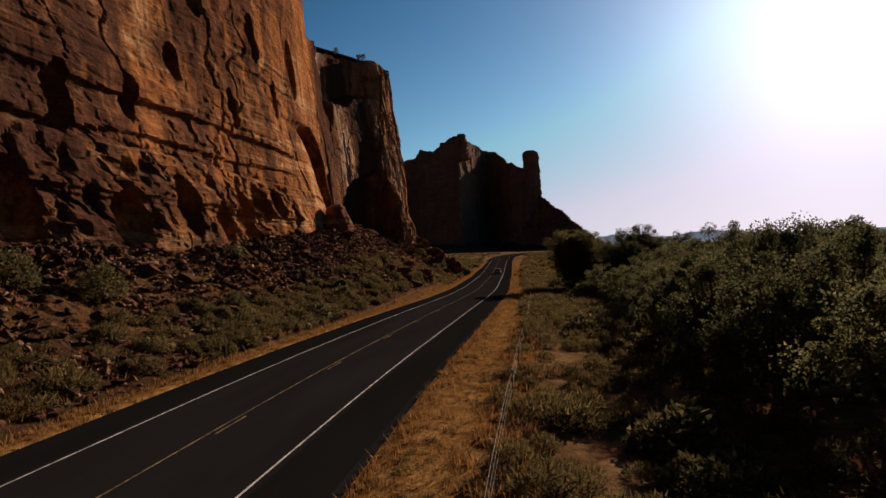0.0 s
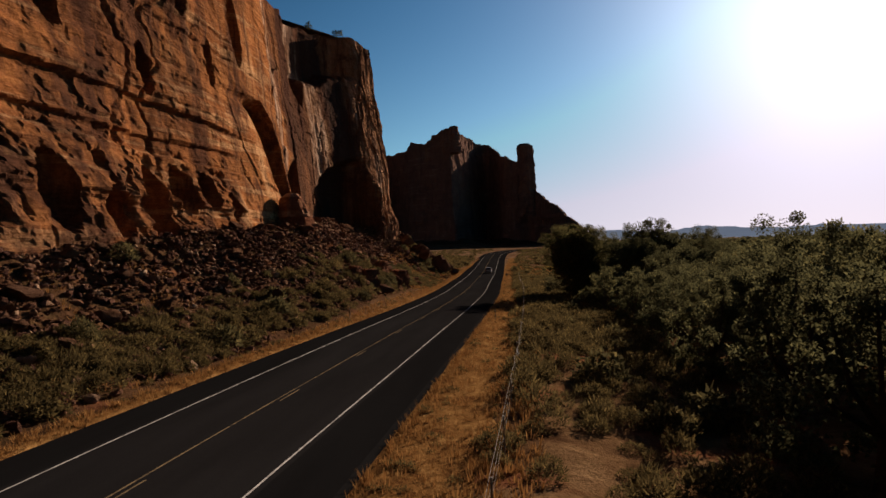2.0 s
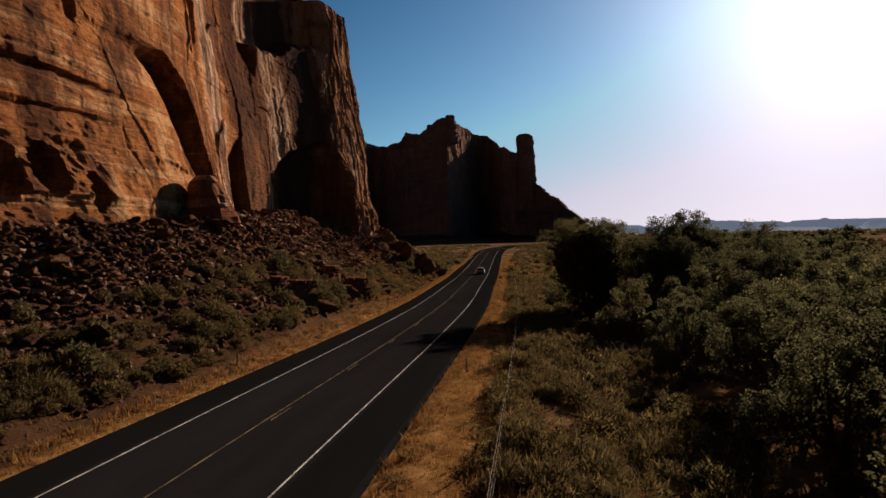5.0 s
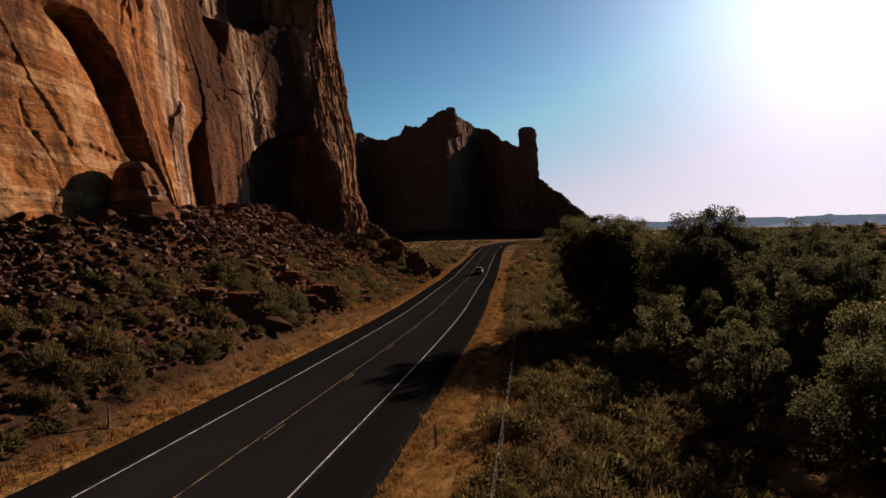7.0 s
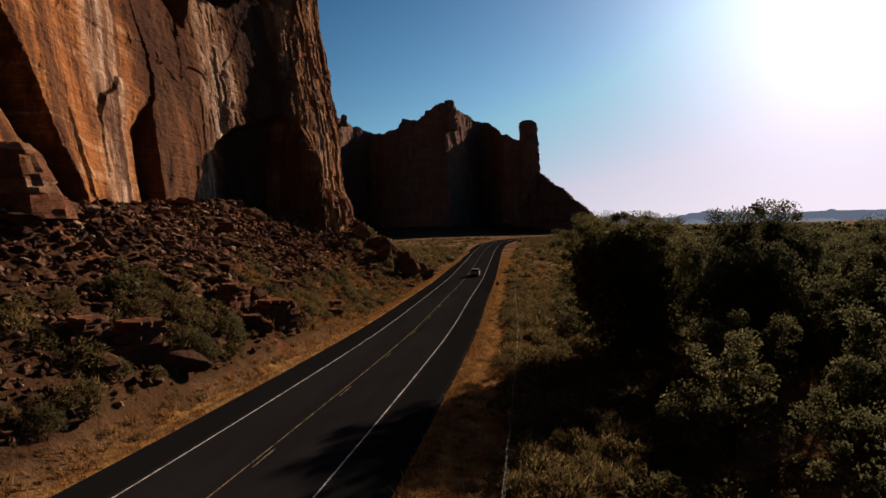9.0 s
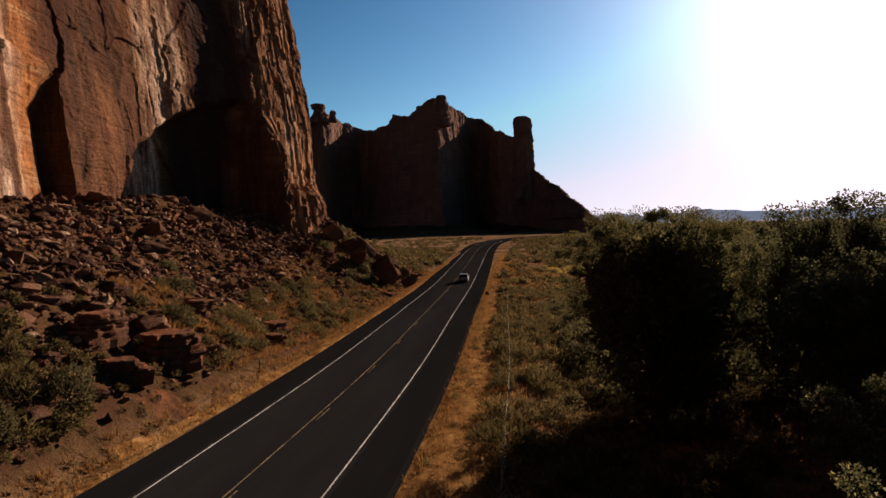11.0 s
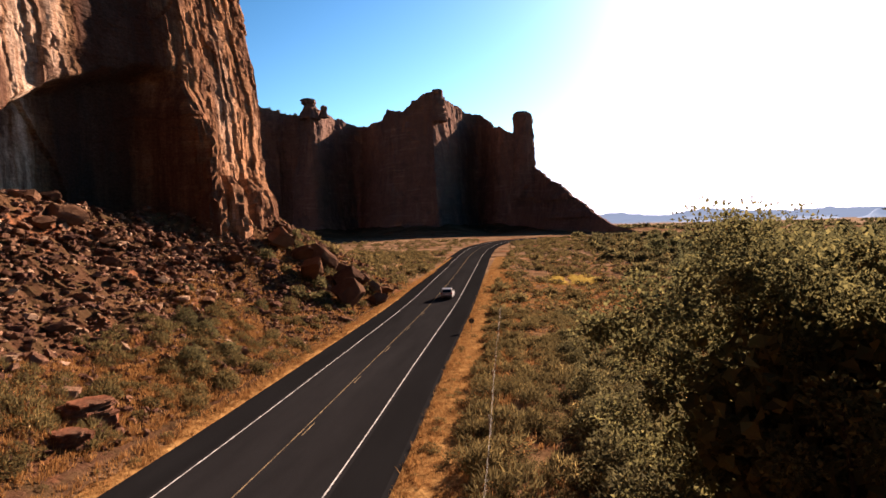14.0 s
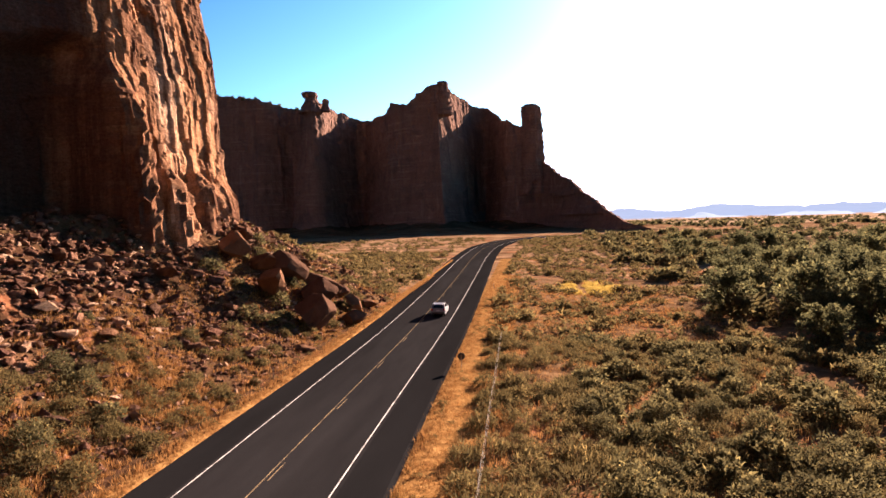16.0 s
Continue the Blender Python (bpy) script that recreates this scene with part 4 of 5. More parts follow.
pieces = []
for i, (v, f) in enumerate(ROCKS):
    x, y = rubble_places(5200, 20, 240, 11.0, 8.2)
    s = 0.12 + 0.62 * RNG.random(len(x)) ** 2.6
    p = np.column_stack([x, y, ground_z(x, y) + s * 0.25])
    pieces.append(scatter(v, f, p, np.column_stack([s * RNG.uniform(0.8, 1.4, len(x)), s, s * RNG.uniform(0.6, 1.1, len(x))]), RNG.uniform(0, 6.28, len(x)), RNG.uniform(-0.5, 0.5, len(x))))
for i, (v, f) in enumerate(ROCKS[:4]):
    x, y = spread(4200, -34, -17.8, 40, 235, 0.5, -0.3, 89)
    s = 0.09 + 0.42 * RNG.random(len(x)) ** 2.6
    p = np.column_stack([x, y, ground_z(x, y) + s * 0.25])
    pieces.append(scatter(v, f, p, np.column_stack([s * RNG.uniform(0.8, 1.4, len(x)), s, s * RNG.uniform(0.6, 1.1, len(x))]), RNG.uniform(0, 6.28, len(x)), RNG.uniform(-0.5, 0.5, len(x))))
for i, (v, f) in enumerate(ROCKS):
    x, y = rubble_places(230, 112, 225, 11.0, 11.0)
    s = 0.45 + 0.9 * RNG.random(len(x)) ** 1.8
    p = np.column_stack([x, y, ground_z(x, y) + s * 0.2])
    pieces.append(scatter(v, f, p, np.column_stack([s * RNG.uniform(0.9, 1.5, len(x)), s, s * RNG.uniform(0.5, 1.0, len(x))]), RNG.uniform(0, 6.28, len(x)), RNG.uniform(-0.5, 0.5, len(x))))
rubble = new("rubble", mesh("rubble", *gather(pieces), M_rubble))
tagged(rubble, "broken reddish stones strewn over the scree slope", "rubble", kind="stuff")


M_ledge = rock_material("ledge_stone", (0.31, 0.145, 0.08), (0.22, 0.088, 0.05), (0.44, 0.27, 0.17), (0.075, 0.04, 0.03), 0.6, 0.6)


def rock_ledge(x, y, long, deep, tall, turn, seed):
    """A low outcrop: broken beds of stone lying on each other, each set back a little from the one below."""
    rng = np.random.default_rng(seed)
    t = tagged(new("rock_ledge"), "broken outcrop of layered red sandstone at the slope's foot", "rock", "rock ledges")
    beds_ = 5
    for k in range(beds_):
        n = 22
        a = np.linspace(0, 2 * math.pi, n, endpoint=False) + rng.uniform(-0.1, 0.1, n)
        c, s_ = np.cos(a), np.sin(a)
        q = 1.0 / np.maximum(np.abs(c), np.abs(s_)) ** 0.75
        shrink = 1 - 0.09 * k
        px = long / 2 * c * q * shrink * (1 + rng.uniform(-0.16, 0.10, n)) + rng.normal(0, 0.15)
        py = deep / 2 * s_ * q * shrink * (1 + rng.uniform(-0.16, 0.10, n)) - 0.12 * k
        z0, z1 = tall * k / beds_ - 0.5 * (k == 0), tall * (k + 1) / beds_ * 0.985
        bm = bmesh.new()
        rings = [[bm.verts.new((px[i] * f, py[i] * f, z + rng.uniform(-0.05, 0.05) * tall / 2)) for i in range(n)] for z, f in ((z0, 0.97), (z0 * 0.4 + z1 * 0.6, 1.0), (z1, 0.95))]
        for lower, upper in zip(rings, rings[1:]):
            for i in range(n):
                bm.faces.new((lower[i], lower[(i + 1) % n], upper[(i + 1) % n], upper[i]))
        tip = bm.verts.new((0, -0.1 * k, z1))
        for i in range(n):
            bm.faces.new((rings[-1][i], rings[-1][(i + 1) % n], tip))
        part("bed", bm, M_ledge, t)
    t.matrix_world = pose(x, y, float(ground_z(x, y)[0]) - 0.1, 3, 2, turn)
    return t


for k, row in enumerate(((-21.2, 103.6, 3.6, 2.6, 1.9, 62), (-22.5, 101.2, 3.0, 2.2, 1.4, 75), (-20.6, 122.5, 4.4, 3.0, 1.9, 58), (-22.8, 119.0, 3.6, 2.6, 1.5, 80), (-20.5, 117.8, 2.4, 1.8, 1.0, 40), (-21.8, 141.0, 3.4, 2.4, 1.1, 66), (-20.4, 138.2, 2.2, 1.6, 0.8, 50), (-24.5, 133.0, 3.2, 2.2, 1.1, 70))):
    rock_ledge(*row, 700 + k)


stack = new("sandstone_block", mesh("sandstone_block", *column(-33.4, 110.4, float(ground_z(-33.4, 110.4)[0]) - 0.6, [(0, 3.0, 0.3), (1.6, 2.5, 0.2), (2.6, 2.2, 0.0), (3.6, 1.9, -0.2), (4.6, 1.5, -0.3), (5.2, 0.8, -0.3)], 41, 26, 0.10), M_ledge))
tagged(stack, "tall weathered sandstone block standing at the cliff's foot", "rock", "rock ledges")


# ---- shrubs and grass ----
def shrub_shape(leaves, tall, length, width, upright, stems=14):
    d = ball(leaves)
    d[:, 2] = np.abs(d[:, 2])
    lobes = 1 + 0.35 * vnoise(d[:, 0] * 2.2 + RNG.uniform(0, 50), d[:, 1] * 2.2, d[:, 2] * 2.2, 90)
    r = (0.45 + 0.55 * RNG.random(leaves) ** 0.45) * lobes
    root = d * r[:, None] * np.array([0.78, 0.78, tall])
    root[:, 2] += 0.02
    way = d * 0.55 + np.array([0, 0, upright]) + RNG.normal(0, 0.75, (leaves, 3))
    return blades(root, way, length * RNG.uniform(0.6, 1.4, leaves), width * RNG.uniform(0.6, 1.4, leaves))


SAGE = [shrub_shape(340, 0.85, 0.27, 0.055, 1.1) for _ in range(4)] + [shrub_shape(340, 0.75, 0.19, 0.065, 0.6) for _ in range(3)]
SCRUB = [shrub_shape(150, 0.85, 0.32, 0.08, 1.0) for _ in range(4)]
SAGE_FAR = [shrub_shape(44, 0.8, 0.42, 0.28, 0.3) for _ in range(4)]
DARK = [shrub_shape(420, 0.95, 0.20, 0.13, 0.2) for _ in range(3)]
SAGE_MESH = [mesh("shrub", v, f, M_sage) for v, f in SAGE]


# countable ones beside the road
sx, sy = [], []
for x, y in zip(*spread(2600, -4.0, 9.0, 62, 176, 1.2, -0.35)):
    if all((x - a) ** 2 + (y - b) ** 2 > 1.3 for a, b in zip(sx, sy)):
        sx.append(x), sy.append(y)
    if len(sx) >= 230:
        break
for x, y in zip(*spread(700, -25, -18.5, 20, 200, 0.9, 0.1)):
    if len(sx) >= 270:
        break
    sx.append(x), sy.append(y)
for i, (x, y, z) in enumerate(zip(sx, sy, ground_z(sx, sy))):
    ob = new("shrub", SAGE_MESH[i % 7])
    s = 0.6 + 0.8 * RNG.random() ** 1.3
    ob.matrix_world = Matrix.Translation((x, y, z - 0.04)) @ pose(0, 0, 0, 0, 0, RNG.uniform(0, 360)) @ Matrix.Diagonal((s * 1.1, s * 1.1, s, 1))
    tagged(ob, "grey-green sagebrush bush growing in the dry verge", "shrub", "shrubs along the road")


def brush(name, shapes, places, low, high, mat_, label):
    x, y = places
    z = ground_z(x, y)
    pieces, pick = [], RNG.integers(0, len(shapes), len(x))
    for i, (v, f) in enumerate(shapes):
        m = pick == i
        n = int(m.sum())
        if n == 0:
            continue
        s = RNG.uniform(low, high, n) * (0.75 + 0.5 * RNG.random(n) ** 2)
        pieces.append(scatter(v, f, np.column_stack([x[m], y[m], z[m] - 0.05]), np.column_stack([s * RNG.uniform(0.9, 1.4, n), s * RNG.uniform(0.9, 1.4, n), s]), RNG.uniform(0, 6.28, n)))
    ob = new(name, mesh(name, *gather(pieces), mat_))
    return tagged(ob, label, "scrub", kind="stuff")


def both(*pairs):
    return np.concatenate([p[0] for p in pairs]), np.concatenate([p[1] for p in pairs])


brush("sagebrush", SAGE, both(spread(820, -2.2, 10, 0, 130, 1.7, -0.5), spread(980, -3.4, 24, 128, 196, 0.7, -0.25), spread(300, -27, -18.6, 8, 64, 0.6, -0.15), spread(130, -23, -18.4, 64, 140, 0.6, -0.1), spread(170, -25.5, -18.3, 48, 112, 0.2, -0.3, 94), spread(170, -29, -18.3, 132, 172, 0.2, -0.2, 94), spread(260, -30, -18, 150, 235, 1.0, -0.05)), 0.5, 1.08, M_sage, "dense grey-green sagebrush on sandy ground")
brush("roadside_scrub", DARK, both(spread(330, -26, -18.3, 36, 128, 0.2, -0.4, 92), spread(90, -24, -18.3, 128, 200, 0.2, -0.2, 92)), 0.38, 0.8, M_sage, "low grey-olive scrub along the slope's foot")
brush("far_sagebrush", SAGE_FAR, both(spread(3900, -4, 70, 192, 420, 0.6, -0.15), spread(1700, -110, -18, 205, 430, 0.6, 0.0), spread(1300, -62, -18, 212, 330, 0.4, -0.2), spread(700, 26, 60, 140, 200, 0, -0.2)), 0.55, 1.3, M_sage, "distant sagebrush dotted over the flat")
brush("greasewood", DARK, both(spread(800, 5, 34, 124, 198, 1.0, -0.15, 95), spread(120, 3, 12, 10, 125, 1.0, -0.1, 95), spread(130, -36, -20, 20, 215, 1.5, 0.1, 95)), 0.7, 1.5, M_brush, "dark green greasewood thicket")
brush("far_thicket", [shrub_shape(120, 0.9, 0.42, 0.28, 0.3) for _ in range(3)], both(spread(900, 24, 150, 215, 420, 0.6, 0.0, 95)), 1.2, 2.6, M_brush, "dark green thicket out on the flood plain")


BUSHES = ((-30.0, 42.0, 2.2), (-33.6, 38.0, 2.4), (-25.0, 52.5, 1.3), (-20.0, 113.0, 1.6), (-19.2, 94.6, 1.0), (-19.8, 108.0, 1.6), (-26.4, 163.4, 1.4), (-23.5, 155.5, 1.5), (-28.3, 163.5, 1.5), (-21.7, 256.0, 1.2), (-27.5, 178.0, 1.1), (-23.0, 128.5, 1.3))
THICKET = [mesh("bush", *shrub_shape(1500, 1.05, 0.10, 0.065, 0.25), M_brush) for _ in range(4)]


def bush(x, y, size, kind, label="tall dark green bush in the thicket beside the trees"):
    ob = new("bush", THICKET[kind % 4])
    ob.matrix_world = Matrix.Translation((x, y, float(ground_z(x, y)[0]) - 0.1)) @ pose(0, 0, 0, 0, 0, 77.0 * kind) @ Matrix.Diagonal((size, size, size * 1.05, 1))
    return tagged(ob, label, "bush", "tall bushes")


for k in range(46):
    x, y = 4.6 + 13.0 * RNG.random() ** 1.3, RNG.uniform(127, 172)
    bush(x, y, RNG.uniform(1.3, 2.6) * (1.0 if y < 150 else 0.8), k)
for k, (x, y, size) in enumerate(BUSHES):
    bush(x, y, size, k, "dark green juniper bush growing on the scree")


def tuft_shape(blades, height, spread_):
    a = RNG.uniform(0, 6.28, blades)
    r = spread_ * np.sqrt(RNG.random(blades))
    root = np.column_stack([np.cos(a) * r, np.sin(a) * r, np.zeros(blades)])
    lean = np.column_stack([np.cos(a), np.sin(a), np.zeros(blades)]) * RNG.uniform(0.1, 0.7, blades)[:, None]
    tip = root + (lean + np.array([0, 0, 1])) * (height * RNG.uniform(0.6, 1.2, blades))[:, None]
    side = np.column_stack([-np.sin(a), np.cos(a), np.zeros(blades)]) * 0.02
    v = np.stack([root - side, root + side, tip], 1).reshape(-1, 3)
    return v, np.arange(blades * 3).reshape(-1, 3)


TUFTS = [tuft_shape(9, 0.26, 0.16) for _ in range(4)]


def verge_places(n, side, inner, outer, y0, y1):
    y = RNG.uniform(y0, y1, n)
    cx = np.interp(y, ROAD[:150, 1], ROAD[:150, 0])
    o = inner + (outer - inner) * RNG.random(n) ** 1.4
    return cx + side * o, y


pieces = []
for i, (v, f) in enumerate(TUFTS):
    x, y = both(verge_places(2600, 1, 6.5, 11.5, 4, 260), verge_places(1200, -1, 6.4, 7.6, 4, 260), spread(500, -34, -18, 10, 70, 0, -0.1), spread(2600, -28, -18, 126, 172, 0, -0.3), spread(3000, -34, -18, 165, 235, 0, -0.2), spread(3000, -3, 22, 100, 240, 0, -0.3), spread(900, -4, 30, 196, 310, 0, -0.3), spread(900, -60, -18, 205, 330, 0, -0.3))
    s = RNG.uniform(0.5, 1.5, len(x))
    pieces.append(scatter(v, f, np.column_stack([x, y, ground_z(x, y) - 0.01]), np.column_stack([s * 1.2, s * 1.2, s]), RNG.uniform(0, 6.28, len(x))))
grass = new("dry_grass", mesh("dry_grass", *gather(pieces), M_straw))
tagged(grass, "straw-coloured dry bunch grass on the verges", "grass", kind="stuff")


a, r = RNG.uniform(0, 6.28, 1500), np.sqrt(RNG.random(1500))
x, y = 11.5 + 5.2 * r * np.cos(a) + RNG.normal(0, 0.7, 1500), 246 + 9 * r * np.sin(a) + RNG.normal(0, 1.2, 1500)
kept = vnoise(x * 0.35, y * 0.2, 0, 99) > -0.15
x, y = x[kept], y[kept]
patch_v, patch_f = scatter(*tuft_shape(10, 0.4, 0.3), np.column_stack([x, y, ground_z(x, y)]), np.full((len(x), 3), 1.3), RNG.uniform(0, 6.28, len(x)))
tagged(new("yellow_grass", mesh("yellow_grass", patch_v, patch_f, M_patch)), "bright yellow grass patch among the sagebrush", "grass", kind="stuff")
brush("verge_scrub", SCRUB, both(verge_places(560, 1, 6.9, 10.4, 6, 230), verge_places(200, -1, 6.8, 8.8, 6, 230)), 0.16, 0.42, M_sage, "small dry scrub dotted along the gravel verges")


# the bare strip of straw-coloured gravel beside the paving
def verge(inner, outer, lift):
    y = np.arange(-60, 300, 1.0)
    cx = np.interp(y, ROAD[:160, 1], ROAD[:160, 0])
    sgn = np.sign(inner)
    cols = np.linspace(0, 1, 7)
    wob = np.abs(outer) + 0.8 * vnoise(y * 0.25, 0, 0, 97) + 0.5 * vnoise(y * 0.8, 0, 0, 98)
    xs = cx[:, None] + sgn * (abs(inner) + (wob[:, None] - abs(inner)) * cols[None])
    zs = ground_z(xs.ravel(), np.repeat(y, 7)).reshape(xs.shape) + lift * smooth(0.0, 0.2, cols)[None] - (lift + 0.22) * smooth(0.72, 1.0, cols)[None]
    return mesh("verge", np.stack([xs, np.repeat(y[:, None], 7, 1), zs], 2).reshape(-1, 3), grid_faces(len(y), 7, sgn < 0), M_verge, True)


tagged(new("verge", verge(6.2, 10.4, 0.12)), "straw-coloured gravel verge along the paving", "verge", kind="structure")
tagged(new("verge", verge(-6.2, -7.2, 0.12)), "straw-coloured gravel verge along the paving", "verge", kind="structure")


# ---- trees ----
def tube(points, radii, sides=7):
    p = np.array(points, float)
    t = np.gradient(p, axis=0)
    t /= np.linalg.norm(t, axis=1)[:, None]
    a = np.cross(t, np.array([0.31, 0.95, 0.12]))
    a /= np.linalg.norm(a, axis=1)[:, None]
    b = np.cross(t, a)
    ang = np.linspace(0, 2 * math.pi, sides, endpoint=False)
    v = p[:, None] + (np.cos(ang)[None, :, None] * a[:, None] + np.sin(ang)[None, :, None] * b[:, None]) * np.array(radii)[:, None, None]
    i, j = np.meshgrid(np.arange(len(p) - 1), np.arange(sides), indexing="ij")
    q = np.stack([i * sides + j, i * sides + (j + 1) % sides, (i + 1) * sides + (j + 1) % sides, (i + 1) * sides + j], 2).reshape(-1, 4)
    return v.reshape(-1, 3), q


def tree_meshes(height, radius, clumps, leaves, size, low=0.15, coarse=False, fill=24, leaf=None, belly=0.45, spread_z=0.58, flat=0.05, crest=1.10, dense=2.0, rise=0.8, tuft=0.28):
    """Trunk and limbs, and a crown of leaf clumps round the limbs' ends."""
    leaf = leaf or M_leaf
    wood, heads = [], []
    lean = RNG.normal(0, 0.05, 2)
    fork = height * RNG.uniform(0.18, 0.28)
    wood.append(tube([(0, 0, -0.3), (lean[0] * fork, lean[1] * fork, fork * 0.5), (lean[0] * 2, lean[1] * 2, fork)], [0.30, 0.24, 0.20]))
    limbs = 7
    for k in range(limbs):
        a = k * 2.4 + RNG.uniform(-0.4, 0.4)
        out = radius * RNG.uniform(0.35, 0.8)
        top = height * RNG.uniform(0.5, 0.92)
        s = np.array([lean[0] * 2, lean[1] * 2, fork])
        e = np.array([math.cos(a) * out, math.sin(a) * out, top])
        m = (s + e) / 2 + np.array([math.cos(a) * out * 0.15, math.sin(a) * out * 0.15, -height * 0.04])
        wood.append(tube([s, m, e], [0.13, 0.08, 0.03], 5))
        heads.append(e)
    for k in range(clumps):
        zf = low + (1 - low) * RNG.random() ** rise
        width = radius * np.sqrt(np.clip(1 - ((zf - belly) / spread_z) ** 2, flat, 1)) * RNG.uniform(0.45, 1.12)
        a = RNG.uniform(0, 6.28)
        heads.append(np.array([math.cos(a) * width, math.sin(a) * width, min(zf * RNG.uniform(0.82, 1.06), crest + 0.035 * math.sin(3 * a + 1)) * height]))
    heads = np.array(heads)
    per = leaves // len(heads)
    rr = (0.4 + 0.85 * RNG.random(len(heads)) ** 1.5) * radius * tuft
    d = ball(per * len(heads))
    r = RNG.random(len(d)) ** 0.55
    root = np.repeat(heads, per, 0) + d * (r * np.repeat(rr, per))[:, None] * np.array([1, 1, 0.8])
    root[:, 2] = np.maximum(root[:, 2], 0.25)
    if coarse:
        lv = blades(root, d + RNG.normal(0, 0.6, d.shape), size * 1.2 * RNG.uniform(0.6, 1.3, len(d)), size * 1.1 * RNG.uniform(0.6, 1.3, len(d)))
        deep = np.repeat(heads, fill, 0) * np.array([0.62, 0.62, 0.85]) + ball(fill * len(heads)) * radius * 0.17
        inner = blades(deep, ball(len(deep)), np.full(len(deep), size * 2.0), np.full(len(deep), size * 1.7))
        return mesh("trunk", *gather(wood), M_bark, True), mesh("crown", *gather([lv, inner]), leaf)
    # older leaves deep inside the crown keep the light out
    deep = np.repeat(heads, fill, 0) * np.array([0.62, 0.62, 0.85]) + ball(fill * len(heads)) * radius * 0.17
    inner = diamonds(deep, ball(len(deep)), np.full(len(deep), size * dense), np.full(len(deep), size * dense * 0.9))
    lv = diamonds(root, d + RNG.normal(0, 0.6, d.shape) + np.array([0, 0, -0.15]), size * RNG.uniform(0.6, 1.3, len(d)), size * 0.8 * RNG.uniform(0.6, 1.3, len(d)))
    return mesh("trunk", *gather(wood), M_bark, True), mesh("crown", *gather([lv, inner]), leaf)


BIG = [tree_meshes(11.5, 5.2, 190, 36000, 0.135, 0.15, True, tuft=0.20) for _ in range(3)]
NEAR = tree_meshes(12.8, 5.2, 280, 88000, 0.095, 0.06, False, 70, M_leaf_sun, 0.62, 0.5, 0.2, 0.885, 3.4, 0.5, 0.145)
MID = [tree_meshes(7.0, 3.2, 34, 12000, 0.11, 0.10, True) for _ in range(4)]
FAR = [tree_meshes(8.0, 4.2, 60, 3400, 0.31, 0.03, True, 8) for _ in range(3)]


def tree(x, y, kind, scale, label="bushy green cottonwood tree with yellowing leaf tips"):
    z = float(ground_z(x, y)[0])
    trunk, crown = kind
    t = tagged(new("cottonwood_tree"), label, "tree", "cottonwoods on the flood plain")
    part("trunk", trunk, None, t)
    part("crown", crown, None, t)
    t.matrix_world = Matrix.Translation((x, y, z - 0.05)) @ pose(0, 0, 0, 0, 0, RNG.uniform(0, 360)) @ Matrix.Diagonal((scale, scale, scale * RNG.uniform(0.92, 1.08), 1))
    return t


for x, y, i, s in ((14.5, 134, 1, 0.85), (20.3, 130, 2, 1.12), (26, 133, 0, 1.0), (27, 122, 1, 0.9), (17, 120.5, 2, 0.82)):
    tree(x, y, BIG[i], s)
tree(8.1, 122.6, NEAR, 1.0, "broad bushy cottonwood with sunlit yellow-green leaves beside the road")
for x, y, i, s in ((9.6, 100.8, 1, 0.82), (13.6, 97.5, 2, 0.74), (16.8, 100.5, 3, 1.0), (21.5, 106, 0, 1.1), (20.5, 115, 1, 1.1), (24.5, 97, 2, 1.1), (13, 109, 3, 0.9), (18.0, 91, 0, 0.9), (14.5, 84, 1, 0.82), (20, 83, 2, 1.0),
                   (25.5, 87, 3, 1.1), (13.0, 74, 2, 0.85), (18, 70, 3, 1.1), (14.2, 62, 0, 0.92), (11.8, 49.0, 1, 1.05), (16.5, 54, 2, 1.15), (10.8, 40, 3, 1.0), (16.0, 43, 0, 1.2), (10.8, 31, 1, 1.0), (15.5, 33.5, 2, 1.08), (20.5, 36, 3, 1.15),
                   (11.2, 21, 0, 0.95), (16, 23, 1, 1.05), (21, 47, 1, 1.2), (22, 61, 0, 1.1), (23, 75, 1, 1.1), (11.5, 12, 2, 1.1), (16.5, 13, 3, 1.2), (11.0, 67, 1, 0.8), (12.6, 79.5, 0, 0.85), (11.4, 89.5, 3, 0.74), (10.8, 58, 2, 0.76), (16.5, 77, 1, 0.95), (17.5, 63, 2, 1.0), (21.5, 68, 0, 1.15), (26, 58, 3, 1.3)):
    tree(x, y, MID[i], s)
tx, ty = [], []
while len(tx) < 62:
    x, y = RNG.uniform(19, 85), RNG.uniform(22, 175)
    if (x < 22 and y > 100) or (x < 30 and y < 55):
        continue
    if all((x - a) ** 2 + (y - b) ** 2 > 26 for a, b in zip(tx, ty)):
        tx.append(x), ty.append(y)
        tree(x, y, MID[len(tx) % 4] if x < 40 else FAR[len(tx) % 3], RNG.uniform(0.9, 1.2) * (1.0 if y > 110 else 1.12), "dark green cottonwood in the riverside wood")
for x, y, s in ((27, 218, 0.85), (36, 214, 0.9), (43, 219, 1.0), (50, 212, 1.05), (41, 230, 0.9), (58, 222, 1.1), (66, 215, 1.1), (34, 240, 0.75), (52, 245, 0.9), (63, 240, 1.0), (75, 230, 1.1), (72, 260, 1.0), (40, 268, 0.7), (90, 250, 1.0), (46, 202, 0.8), (60, 200, 1.0), (75, 205, 1.0), (90, 210, 1.0)):
    tree(x, y, FAR[int(x) % 3], s, "dark green cottonwood in the riverside wood")

